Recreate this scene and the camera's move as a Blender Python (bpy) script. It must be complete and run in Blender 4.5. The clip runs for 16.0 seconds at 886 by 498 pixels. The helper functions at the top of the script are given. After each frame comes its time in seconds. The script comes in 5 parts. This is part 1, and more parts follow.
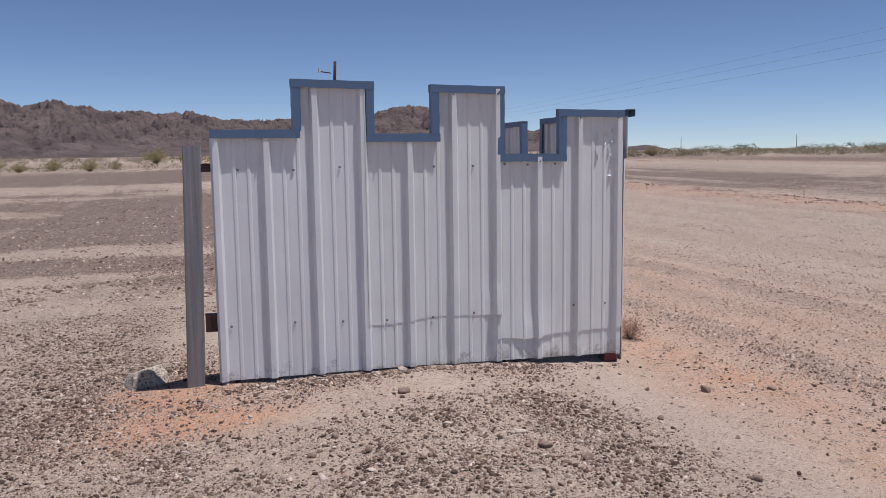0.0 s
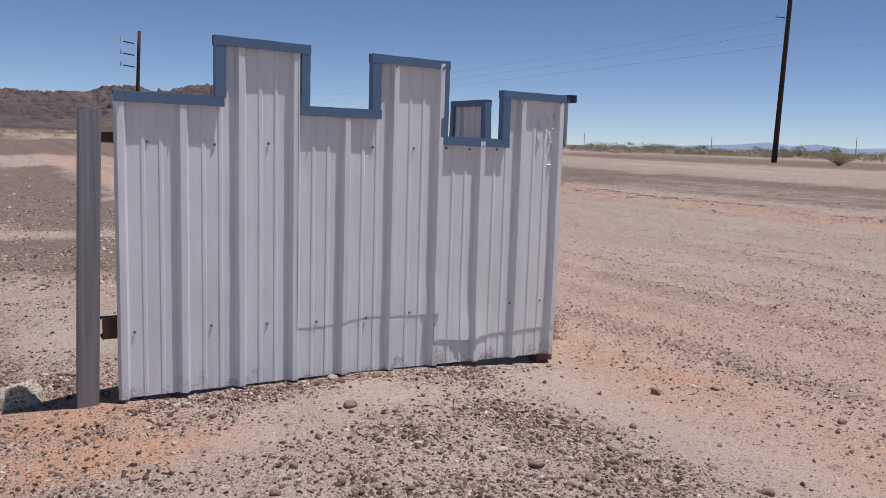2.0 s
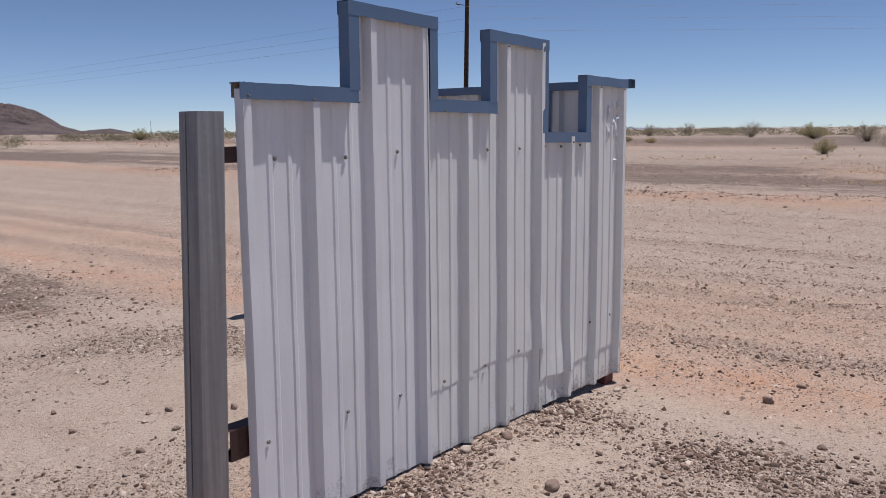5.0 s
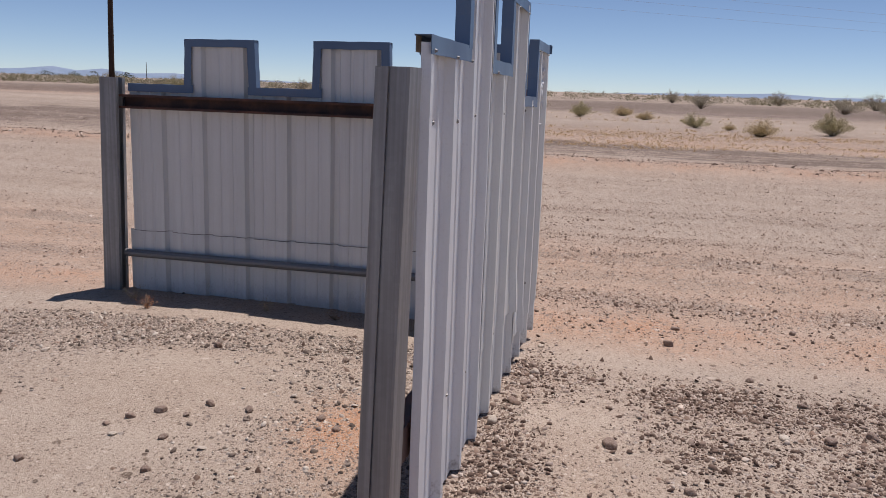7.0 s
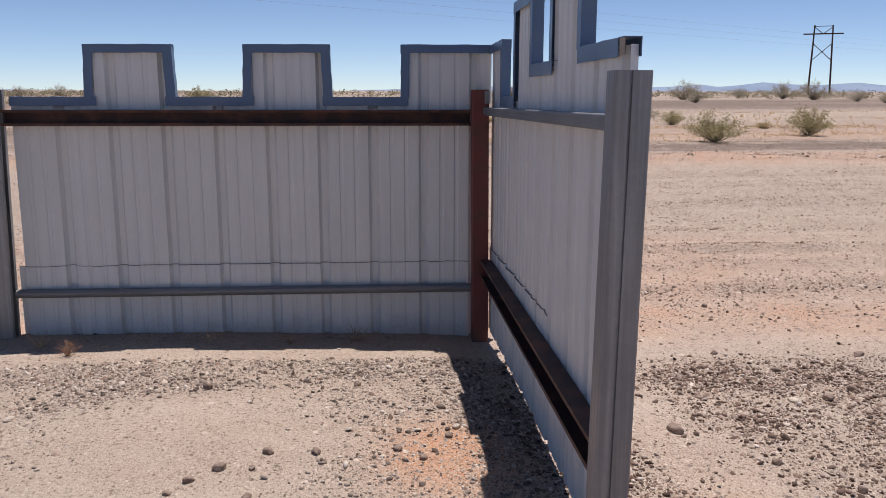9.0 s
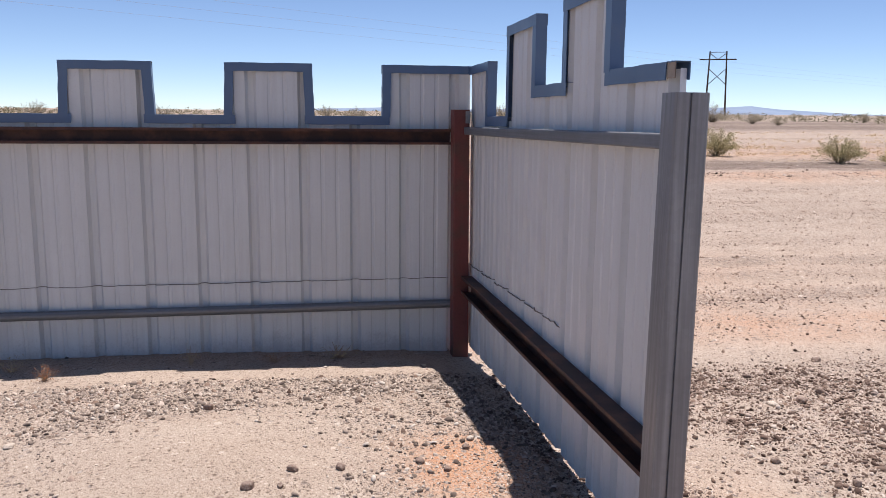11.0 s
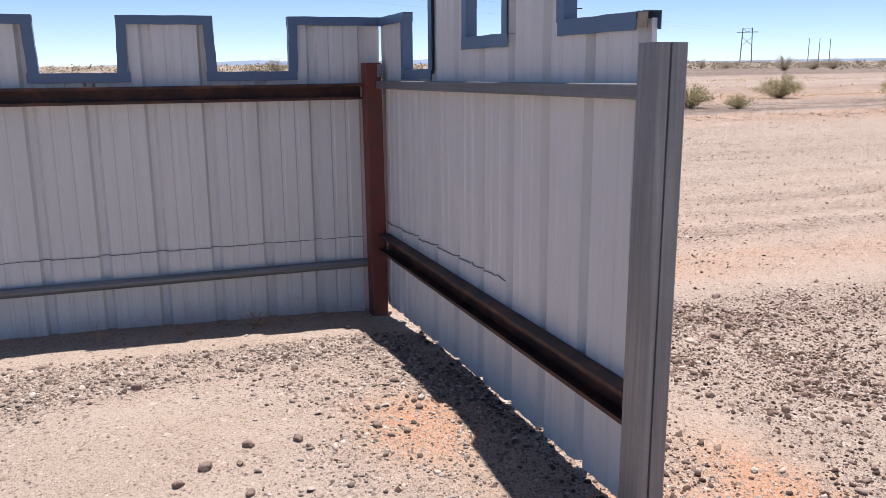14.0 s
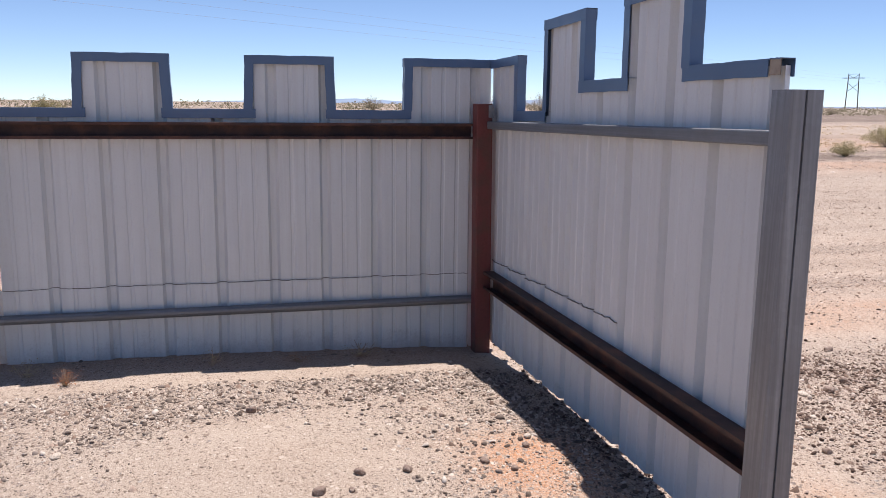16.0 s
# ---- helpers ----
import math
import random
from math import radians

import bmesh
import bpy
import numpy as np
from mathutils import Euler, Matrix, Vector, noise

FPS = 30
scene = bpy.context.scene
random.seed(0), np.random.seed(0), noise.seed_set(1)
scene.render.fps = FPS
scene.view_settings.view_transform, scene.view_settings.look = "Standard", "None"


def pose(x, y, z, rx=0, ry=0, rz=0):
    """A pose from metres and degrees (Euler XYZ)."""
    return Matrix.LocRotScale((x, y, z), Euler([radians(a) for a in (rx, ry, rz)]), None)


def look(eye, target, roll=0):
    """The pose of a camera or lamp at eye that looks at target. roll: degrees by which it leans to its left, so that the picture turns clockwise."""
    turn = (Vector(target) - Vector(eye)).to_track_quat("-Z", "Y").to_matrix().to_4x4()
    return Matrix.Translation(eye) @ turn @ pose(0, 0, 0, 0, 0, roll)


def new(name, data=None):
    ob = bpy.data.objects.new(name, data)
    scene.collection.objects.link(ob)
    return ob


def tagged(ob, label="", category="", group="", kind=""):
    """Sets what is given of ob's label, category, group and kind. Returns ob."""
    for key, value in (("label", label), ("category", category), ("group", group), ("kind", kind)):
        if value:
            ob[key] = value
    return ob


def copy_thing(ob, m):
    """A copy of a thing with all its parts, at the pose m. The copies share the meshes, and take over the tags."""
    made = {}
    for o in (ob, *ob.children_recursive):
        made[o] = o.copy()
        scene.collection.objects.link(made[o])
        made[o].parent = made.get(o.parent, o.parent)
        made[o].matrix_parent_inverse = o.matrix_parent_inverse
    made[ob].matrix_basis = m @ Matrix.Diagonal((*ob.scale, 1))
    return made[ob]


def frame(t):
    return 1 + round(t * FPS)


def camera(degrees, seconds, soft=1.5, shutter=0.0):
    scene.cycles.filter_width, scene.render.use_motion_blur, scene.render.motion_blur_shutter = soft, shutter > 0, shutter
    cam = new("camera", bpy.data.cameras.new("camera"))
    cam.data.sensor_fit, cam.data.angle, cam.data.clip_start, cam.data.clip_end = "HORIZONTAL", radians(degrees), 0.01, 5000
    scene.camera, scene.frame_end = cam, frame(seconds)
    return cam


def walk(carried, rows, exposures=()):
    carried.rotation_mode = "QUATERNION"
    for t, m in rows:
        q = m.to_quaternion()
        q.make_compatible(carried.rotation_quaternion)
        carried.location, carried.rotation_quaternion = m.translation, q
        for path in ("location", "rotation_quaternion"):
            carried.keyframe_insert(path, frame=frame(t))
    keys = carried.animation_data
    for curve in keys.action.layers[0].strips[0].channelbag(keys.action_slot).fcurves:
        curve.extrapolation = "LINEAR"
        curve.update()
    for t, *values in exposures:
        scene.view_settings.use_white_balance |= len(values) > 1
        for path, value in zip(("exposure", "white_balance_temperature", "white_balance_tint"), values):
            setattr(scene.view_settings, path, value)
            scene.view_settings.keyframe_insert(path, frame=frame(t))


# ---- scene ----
cam = camera(55.9, 16.0, soft=0.65)
PATH = [
    (0, (-2.857, -5.335, 1.559), (-2.269, -3.437, 1.33), -0.8),
    (0.5, (-2.948, -5.218, 1.541), (-2.239, -3.363, 1.306), 0.1),
    (1, (-3.033, -5.014, 1.529), (-2.218, -3.204, 1.282), 1.6),
    (1.5, (-3.176, -4.714, 1.542), (-2.249, -2.96, 1.286), 1.6),
    (2, (-3.417, -4.441, 1.517), (-2.399, -2.739, 1.261), 1.7),
    (2.5, (-3.693, -4.143, 1.554), (-2.581, -2.507, 1.258), 1.5),
    (3, (-3.878, -3.791, 1.531), (-2.683, -2.215, 1.231), 1.0),
    (3.5, (-4.053, -3.423, 1.527), (-2.825, -1.871, 1.235), 0.0),
    (4, (-4.23, -3.058, 1.548), (-2.859, -1.634, 1.247), -0.06),
    (4.5, (-4.31, -2.638, 1.54), (-2.846, -1.31, 1.235), 0.22),
    (4.7, (-4.356, -2.454, 1.553), (-2.853, -1.168, 1.259), -0.2),
    (6.8, (-4.971, -0.766, 1.569), (-3.074, -0.243, 1.215), 1.9),
    (7, (-4.997, -0.619, 1.574), (-3.085, -0.17, 1.195), 1.9),
    (7.5, (-5.011, -0.238, 1.581), (-3.079, 0.109, 1.199), 1.4),
    (8, (-5.057, 0.121, 1.557), (-3.108, 0.355, 1.175), 0.7),
    (8.5, (-5.056, 0.405, 1.566), (-3.096, 0.423, 1.169), 0.7),
    (9, (-4.966, 0.68, 1.572), (-3.006, 0.536, 1.2), 0.1),
    (9.2, (-4.948, 0.762, 1.581), (-2.988, 0.593, 1.223), -0.0),
    (11.3, (-4.997, 1.158, 1.564), (-3.057, 0.795, 1.239), 0.6),
    (11.5, (-4.968, 1.186, 1.563), (-3.027, 0.836, 1.232), 0.8),
    (12, (-4.88, 1.266, 1.569), (-2.94, 0.912, 1.237), 0.6),
    (12.5, (-4.843, 1.322, 1.551), (-2.928, 0.879, 1.185), 0.5),
    (13, (-4.829, 1.36, 1.559), (-2.949, 0.818, 1.142), 0.2),
    (13.5, (-4.823, 1.39, 1.566), (-2.972, 0.776, 1.124), -0.4),
    (14, (-4.832, 1.438, 1.571), (-2.998, 0.768, 1.138), -0.4),
    (14.5, (-4.838, 1.484, 1.566), (-2.997, 0.824, 1.15), -0.1),
    (15, (-4.848, 1.534, 1.572), (-2.987, 0.921, 1.169), 0.1),
    (15.5, (-4.845, 1.557, 1.576), (-2.955, 1.023, 1.198), 0.5),
    (16, (-4.85, 1.56, 1.576), (-2.938, 1.083, 1.234), 0.6),
]
EXPOSURE = [(0.0, 0.0, 6150, 16), (4.7, 0.0, 6220, 16), (7.0, 0.03, 6390, 16), (8.2, 0.13, 6460, 15), (9.2, 0.33, 6420, 15), (11.3, 0.64, 6370, 15), (12.5, 0.69, 6300, 15), (16.0, 0.68, 6330, 15)]
walk(cam, [(t, look(e, g, r)) for t, e, g, r in PATH], EXPOSURE)

# ---- light ----
world = bpy.data.worlds.new("sky")
scene.world = world
world.use_nodes = True
wn = world.node_tree
sky = wn.nodes.new("ShaderNodeTexSky")
sky.sky_type = "NISHITA"
sky.sun_disc = False
SUN_FROM = Vector((0.235, -0.165, 1.0)).normalized()
sky.sun_elevation = math.asin(SUN_FROM.z)
sky.sun_rotation = math.atan2(SUN_FROM.x, SUN_FROM.y)
sky.altitude = 150
sky.air_density = 0.5
sky.dust_density = 0.0
sky.ozone_density = 2.1
wn.nodes["Background"].inputs["Strength"].default_value = 0.088
wn.links.new(sky.outputs["Color"], wn.nodes["Background"].inputs["Color"])

sun = new("sun", bpy.data.lights.new("sun", "SUN"))
sun.data.energy = 4.2
sun.data.angle = radians(0.53)
sun.data.color = (1.0, 0.96, 0.91)
sun.matrix_world = look(SUN_FROM * 50, (0, 0, 0))


# ---- noise in numpy, for the lie of the land ----
def lattice(ix, iy, seed):
    h = (ix.astype(np.int64) * 374761393 + iy.astype(np.int64) * 668265263 + seed * 974711) & 0x7FFFFFFF
    h = ((h ^ (h >> 13)) * 1274126177) & 0x7FFFFFFF
    return ((h ^ (h >> 16)) & 0xFFFF) / 65535.0


def vnoise(x, y, seed=0):
    x, y = np.asarray(x, float), np.asarray(y, float)
    ix, iy = np.floor(x), np.floor(y)
    fx, fy = x - ix, y - iy
    fx, fy = fx * fx * (3 - 2 * fx), fy * fy * (3 - 2 * fy)
    a, b = lattice(ix, iy, seed), lattice(ix + 1, iy, seed)
    c, d = lattice(ix, iy + 1, seed), lattice(ix + 1, iy + 1, seed)
    return (a + (b - a) * fx) * (1 - fy) + (c + (d - c) * fx) * fy


def fbm(x, y, seed=0, octaves=4):
    total, amp, norm = 0, 1.0, 0
    x, y = np.asarray(x, float), np.asarray(y, float)
    for k in range(octaves):
        total = total + amp * vnoise(x * 2 ** k, y * 2 ** k, seed + k)
        norm += amp
        amp *= 0.5
    return total / norm


def smooth(a, b, v):
    s = np.clip((v - a) / (b - a), 0, 1)
    return s * s * (3 - 2 * s)


def blob(x, y, cx, cy, rx, ry):
    return np.exp(-((x - cx) / rx) ** 2 - ((y - cy) / ry) ** 2)


POST_RISE = 0.034


def ground_z(x, y):
    """Height of the land: a low mound at the walls, ruts and banks along the track, a slow rise to the distance."""
    x, y = np.asarray(x, float), np.asarray(y, float)
    d = np.hypot(x + 2, y)
    z = 0.165 * np.exp(-((x + 1.7) / 1.45) ** 2 - ((y - 0.6) / np.where(y > 0.6, 3.0, 2.3)) ** 2)
    z = z + 0.07 * blob(x, y, -1.3, 2.2, 1.1, 1.1)
    z = z + POST_RISE * blob(x, y, -2.86, 0.03, 0.36, 0.30) + 0.62 * blob(x, y, 6, 52, 9, 15)
    z = z + 1.1 * (1 - np.exp(-(np.maximum(d - 8, 0)) / 120.0))
    wob = 0.5 * (fbm(x * 0.15, y * 0.15, 11) - 0.5)
    z = z + 0.30 * np.exp(-((x - 13.4 - 2 * wob) / 0.8) ** 2) * (0.1 + fbm(x * 0.5, y * 0.4, 3)) * fbm(x * 1.3, y * 0.9, 19) + 0.05 * (fbm(x * 2.5, y * 1.6, 15) - 0.5) * np.exp(-((x - 13.0) / 1.3) ** 2)
    z = z - (0.046 * np.exp(-((x + 1.72) / 0.6) ** 2) + 0.014 * np.exp(-((x + 0.4) / 0.5) ** 2)) * np.exp(-((y + 0.01) / 0.15) ** 2)
    z = z + 0.03 * np.exp(-((x - 2.5 - wob) / 0.22) ** 2) - 0.03 * np.exp(-((x - 2.0 - wob) / 0.2) ** 2)
    z = z + 0.08 * np.exp(-((x - 0.0 - wob) / 0.5) ** 2) * smooth(6, 9, y)
    z = z + 0.05 * (fbm(x * 0.5, y * 0.5, 5) - 0.5) * smooth(2.0, 6.0, d)
    z = z + 0.022 * (fbm(x * 2.1, y * 2.1, 7) - 0.5) + 0.012 * (fbm(x * 9, y * 9, 9, 3) - 0.5)
    z = z + 0.045 * (fbm(x * 2.2, y * 0.10, 13, 3) - 0.5) * smooth(1.4, 2.6, x) * (1 - smooth(14, 18, x))
    z = z + (0.014 + 0.014 * np.clip(y, 0, 3)) * np.exp(-((x - 0.12) / 0.42) ** 2) * smooth(0.1, 0.5, y) * (1 - smooth(3.4, 4.4, y))
    z = z + 0.035 * np.exp(-((x - 3.25 - 0.6 * wob) / 0.13) ** 2) - 0.028 * np.exp(-((x - 3.0 - 0.6 * wob) / 0.16) ** 2)
    z = z + 0.5 * (fbm(x * 0.03, y * 0.03, 21) - 0.5) * smooth(25, 80, d)
    return z


def red_soil(x, y):
    n = fbm(x * 2.2, y * 2.2, 31)
    v = 1.9 * blob(x, y, -2.95, -0.58, 0.48, 0.24) + 1.9 * blob(x, y, -2.98, 0.06, 0.48, 0.30) + 1.5 * blob(x, y, -1.88, 0.44, 0.32, 0.24)
    v = v + 0.35 * blob(x, y, 0.8, -0.65, 0.5, 0.35) + 0.75 * np.exp(-((x - 13.2) / 1.1) ** 2) + 0.26 * smooth(-0.2, 1.4, x) * (1 - smooth(2.8, 5.0, x)) * smooth(-4.5, -1.5, y)
    v = v + (0.35 * smooth(-0.3, 0.6, x) * (1 - smooth(0.7, 1.0, x)) + 0.10 * smooth(-0.3, 0.3, x)) * (1 - smooth(2, 5, x)) + 0.42 * smooth(18.5, 20, x) * (1 - smooth(27, 32, x)) * (1 - smooth(2, 14, y))
    v = v + 0.55 * smooth(44, 48, x) * (1 - smooth(58, 64, x)) * smooth(8, 20, y)
    return np.clip(v * (0.35 + 1.3 * n), 0, 1)


def gravel(x, y, pavement=False):
    """How thickly stones lie; with pavement, where old dark desert pavement shows in bands."""
    n, big, clump = fbm(x * 1.6, y * 1.6, 41), fbm(x * 0.35, y * 0.35, 43), fbm(x * 3.4, y * 3.4, 45)
    tuft = smooth(0.30, 0.62, 0.6 * clump + 0.4 * n)
    edge = x + 0.5 + 0.10 * (y + 1) + 0.5 * (fbm(x * 0.8, y * 0.8, 47) - 0.5)
    left = 1 - smooth(-0.25, 0.25, edge)
    open_ground = 1 - smooth(-1.0, -0.45, y)
    v = left * ((0.12 + 0.30 * tuft) * (1 - open_ground) + (0.15 + 0.80 * tuft * (0.30 + 0.70 * smooth(0.40, 0.58, fbm(x * 1.15 + 3, y * 1.15, 57)))) * open_ground)
    low, inside = np.minimum(-1.02 - 0.42 * (y - 1.1), -0.94) + 0.30 * (n - 0.5), smooth(0.15, 0.4, y) * (1 - smooth(3.2, 4.2, y))
    band = smooth(low - 0.10, low + 0.12, x) * (1 - smooth(-0.52, -0.40, x + 0.12 * (clump - 0.5))) * inside
    out = np.exp(-((x + 0.82 - 0.3 * (n - 0.5)) / 0.24) ** 2) * (1 - smooth(-0.02, 0.08, y))
    patch = 0.6 * blob(x, y, -1.45, -1.5, 0.55, 0.45) + blob(x, y, -2.1, -0.22, 0.5, 0.12) + blob(x, y, -1.3, -1.05, 0.25, 0.3) + 0.75 * blob(x, y, -1.0, -1.9, 0.5, 0.4) + blob(x, y, -2.35, 0.58, 0.5, 0.22) + 0.8 * blob(x, y, -2.5, -0.32, 0.3, 0.14) + blob(x, y, -2.75, 0.52, 0.3, 0.22) + 0.8 * blob(x, y, -3.7, -1.6, 1.1, 0.7) + 0.6 * blob(x, y, -3.6, 0.7, 0.7, 0.6)
    foot = np.exp(-((y + 0.10) / 0.07) ** 2) * smooth(-2.7, -2.4, x) * (1 - smooth(-0.1, 0.15, x)) + 1.25 * np.exp(-((y - 0.20) / 0.17) ** 2) * smooth(-2.3, -1.9, x) * (1 - smooth(-0.6, -0.4, x))
    clear = 1.0 * blob(x, y, -1.72, 1.38, 0.72, 0.50) + 1.0 * blob(x, y, -2.45, 1.75, 0.85, 0.6) + 1.0 * blob(x, y, -1.45, -0.47, 0.70, 0.30) + 0.8 * blob(x, y, -2.35, -0.78, 0.4, 0.2)
    clear = clear + 0.72 * blob(x, y, -2.95, -0.58, 0.42, 0.16) + 0.9 * blob(x, y, -2.98, 0.08, 0.4, 0.24) + 0.8 * blob(x, y, -1.88, 0.44, 0.26, 0.18) + 0.9 * blob(x, y, -0.15, 1.6, 0.24, 1.5)
    thick = np.maximum(0.95 * band, 0.8 * out) * (0.25 + 0.7 * tuft) + 0.7 * np.clip(patch, 0, 1) * (0.2 + 0.8 * tuft) + 0.6 * foot * (0.3 + 0.7 * tuft)
    v = v + 0.62 * (1 - smooth(-3.5, -2.9, x + 0.3 * (n - 0.5))) * (0.35 + 0.65 * tuft)
    v = v * (1 - np.clip(clear, 0, 1)) + thick * (1 - 0.8 * np.clip(clear - 0.3, 0, 1))
    strip = np.exp(-((x - 1.50 - 0.35 * (n - 0.5) - 0.05 * np.sin(y)) / 0.20) ** 2) * 0.95 * (0.35 + 0.8 * tuft)
    rut = np.exp(-((x - 3.08 - 0.3 * (big - 0.5)) / 0.17) ** 2) * 0.95 * (0.35 + 0.8 * tuft) + np.exp(-((x - 2.3 - 0.4 * (big - 0.5)) / 0.12) ** 2) * 0.25
    wide = 19.0 + 7.0 * smooth(0, 8, y)
    streak = smooth(0.30, 0.5, fbm(x * 1.1, y * 0.05, 55))
    far = smooth(14.6, 15.6, x + 2 * (big - 0.5)) * (1 - smooth(wide - 1, wide + 2, x + 4 * (big - 0.5))) * (0.20 + 0.45 * streak + 0.35 * smooth(0.4, 0.6, fbm(x * 0.4, y * 0.09, 61)))
    far = far + smooth(46, 52, x) * (1 - smooth(96, 112, x)) * (0.25 + 0.45 * smooth(0.35, 0.6, fbm(x * 0.06, y * 0.02, 63))) + 0.35 * streak * smooth(22, 26, x) * (1 - smooth(30, 34, x))
    bands = fbm(x * 0.12, y * 0.55, 49)
    v = v * (1 - smooth(3.0, 5.0, y) * 0.3)
    side = smooth(-0.8, 0.9, -x) * smooth(3.6, 6.0, y) * (1 - smooth(26, 36, y)) * smooth(0.34, 0.50, bands) * 1.0
    side = side + smooth(34, 38, y) * (1 - smooth(56, 64, y)) * (1 - smooth(16, 26, x)) * 1.1 * smooth(0.16, 0.38, fbm(x * 0.05, y * 0.3, 51))
    lanes = smooth(0.40, 0.66, fbm(x * 1.5, y * 0.05, 53))
    front = smooth(0.0, 0.8, x) * (0.08 + 0.14 * tuft + 0.36 * lanes * smooth(1.6, 2.8, x)) + 0.16 * smooth(4, 6, x)
    if pavement:
        plain = smooth(42, 70, np.hypot(x, y)) * (0.12 + 0.4 * smooth(0.4, 0.62, fbm(x * 0.05, y * 0.012, 59)))
        return np.clip(far + side + plain + 0.2 * rut + 0.2 * strip + 0.08 * lanes * smooth(3, 5, x) * (1 - smooth(12, 13, x)), 0, 1)
    return np.clip(v + strip + rut + far + side + front + 0.05 * (1 - np.clip(clear, 0, 1)), 0, 1)


# ---- materials ----
def material(name):
    m = bpy.data.materials.new(name)
    m.use_nodes = True
    t = m.node_tree
    return m, t, t.nodes["Principled BSDF"]


def node(t, kind, **values):
    n = t.nodes.new(kind)
    for key, value in values.items():
        n.inputs[key.replace("_", " ")].default_value = value
    return n


def ramp(t, source, stops):
    r = t.nodes.new("ShaderNodeValToRGB")
    while len(r.color_ramp.elements) < len(stops):
        r.color_ramp.elements.new(0.5)
    for e, (p, c) in zip(r.color_ramp.elements, stops):
        e.position, e.color = p, (*c, 1) if len(c) == 3 else c
    t.links.new(source, r.inputs["Fac"])
    return r.outputs["Color"]


def mix(t, fac, a, b, mode="MIX"):
    m = t.nodes.new("ShaderNodeMix")
    m.data_type, m.blend_type = "RGBA", mode
    for key, v in (("Factor", fac), ("A", a), ("B", b)):
        socket = [s for s in m.inputs if s.name == key and s.enabled][0]
        if isinstance(v, (float, int)):
            socket.default_value = v
        elif isinstance(v, tuple):
            socket.default_value = (*v, 1)
        else:
            t.links.new(v, socket)
    return [s for s in m.outputs if s.enabled][0]


def maths(t, op, a, b=0.0):
    m = t.nodes.new("ShaderNodeMath")
    m.operation = op
    for i, v in enumerate((a, b)):
        if isinstance(v, (float, int)):
            m.inputs[i].default_value = v
        else:
            t.links.new(v, m.inputs[i])
    return m.outputs[0]


def coords(t, scale=(1, 1, 1)):
    g = t.nodes.new("ShaderNodeNewGeometry")
    mp = t.nodes.new("ShaderNodeMapping")
    mp.inputs["Scale"].default_value = scale
    t.links.new(g.outputs["Position"], mp.inputs["Vector"])
    return mp.outputs["Vector"]


def noise_tex(t, vec, scale, detail=4.0, rough=0.55):
    n = node(t, "ShaderNodeTexNoise", Scale=scale, Detail=detail, Roughness=rough)
    t.links.new(vec, n.inputs["Vector"])
    return n.outputs["Fac"]


def bump(t, b, height, strength, distance):
    n = node(t, "ShaderNodeBump", Strength=strength, Distance=distance)
    t.links.new(height, n.inputs["Height"])
    t.links.new(n.outputs["Normal"], b.inputs["Normal"])


def painted(name, base, dirt, rough=0.42, streak=0.35, metal=0.0, mud=0.75):
    """Weathered paint on sheet steel: faded patches, rain streaks, dust, a little oil-canning."""
    m, t, b = material(name)
    v = coords(t)
    tall = coords(t, (26, 26, 0.9))
    broad = noise_tex(t, v, 2.2, 3)
    streaks = noise_tex(t, tall, 1.0, 5, 0.6)
    fine = noise_tex(t, v, 90, 3)
    col = mix(t, ramp(t, streaks, [(0.42, (0, 0, 0)), (0.75, (1, 1, 1))]), base, dirt)
    keep = mix(t, streak, base, col)
    col = mix(t, ramp(t, broad, [(0.35, (0, 0, 0)), (0.75, (1, 1, 1))]), keep, tuple(c * 0.92 for c in base))
    col = mix(t, ramp(t, fine, [(0.55, (0, 0, 0)), (0.8, (0.25, 0.25, 0.25))]), col, dirt)
    height = t.nodes.new("ShaderNodeSeparateXYZ")
    t.links.new(v, height.inputs["Vector"])
    splash = maths(t, "SUBTRACT", maths(t, "ADD", maths(t, "MULTIPLY", noise_tex(t, v, 7, 5, 0.7), 0.34), maths(t, "MULTIPLY", fine, 0.12)), maths(t, "MULTIPLY", height.outputs["Z"], 0.62))
    col = mix(t, ramp(t, splash, [(0.13, (0, 0, 0)), (0.21, (mud, mud, mud))]), col, (0.19, 0.15, 0.125))
    t.links.new(col, b.inputs["Base Color"])
    t.links.new(ramp(t, broad, [(0.3, (rough - 0.06,) * 3), (0.8, (rough + 0.14,) * 3)]), b.inputs["Roughness"])
    b.inputs["Metallic"].default_value = metal
    wave = noise_tex(t, coords(t, (1, 1, 0.45)), 5.5, 2)
    bump(t, b, wave, 0.22, 0.02)
    return m


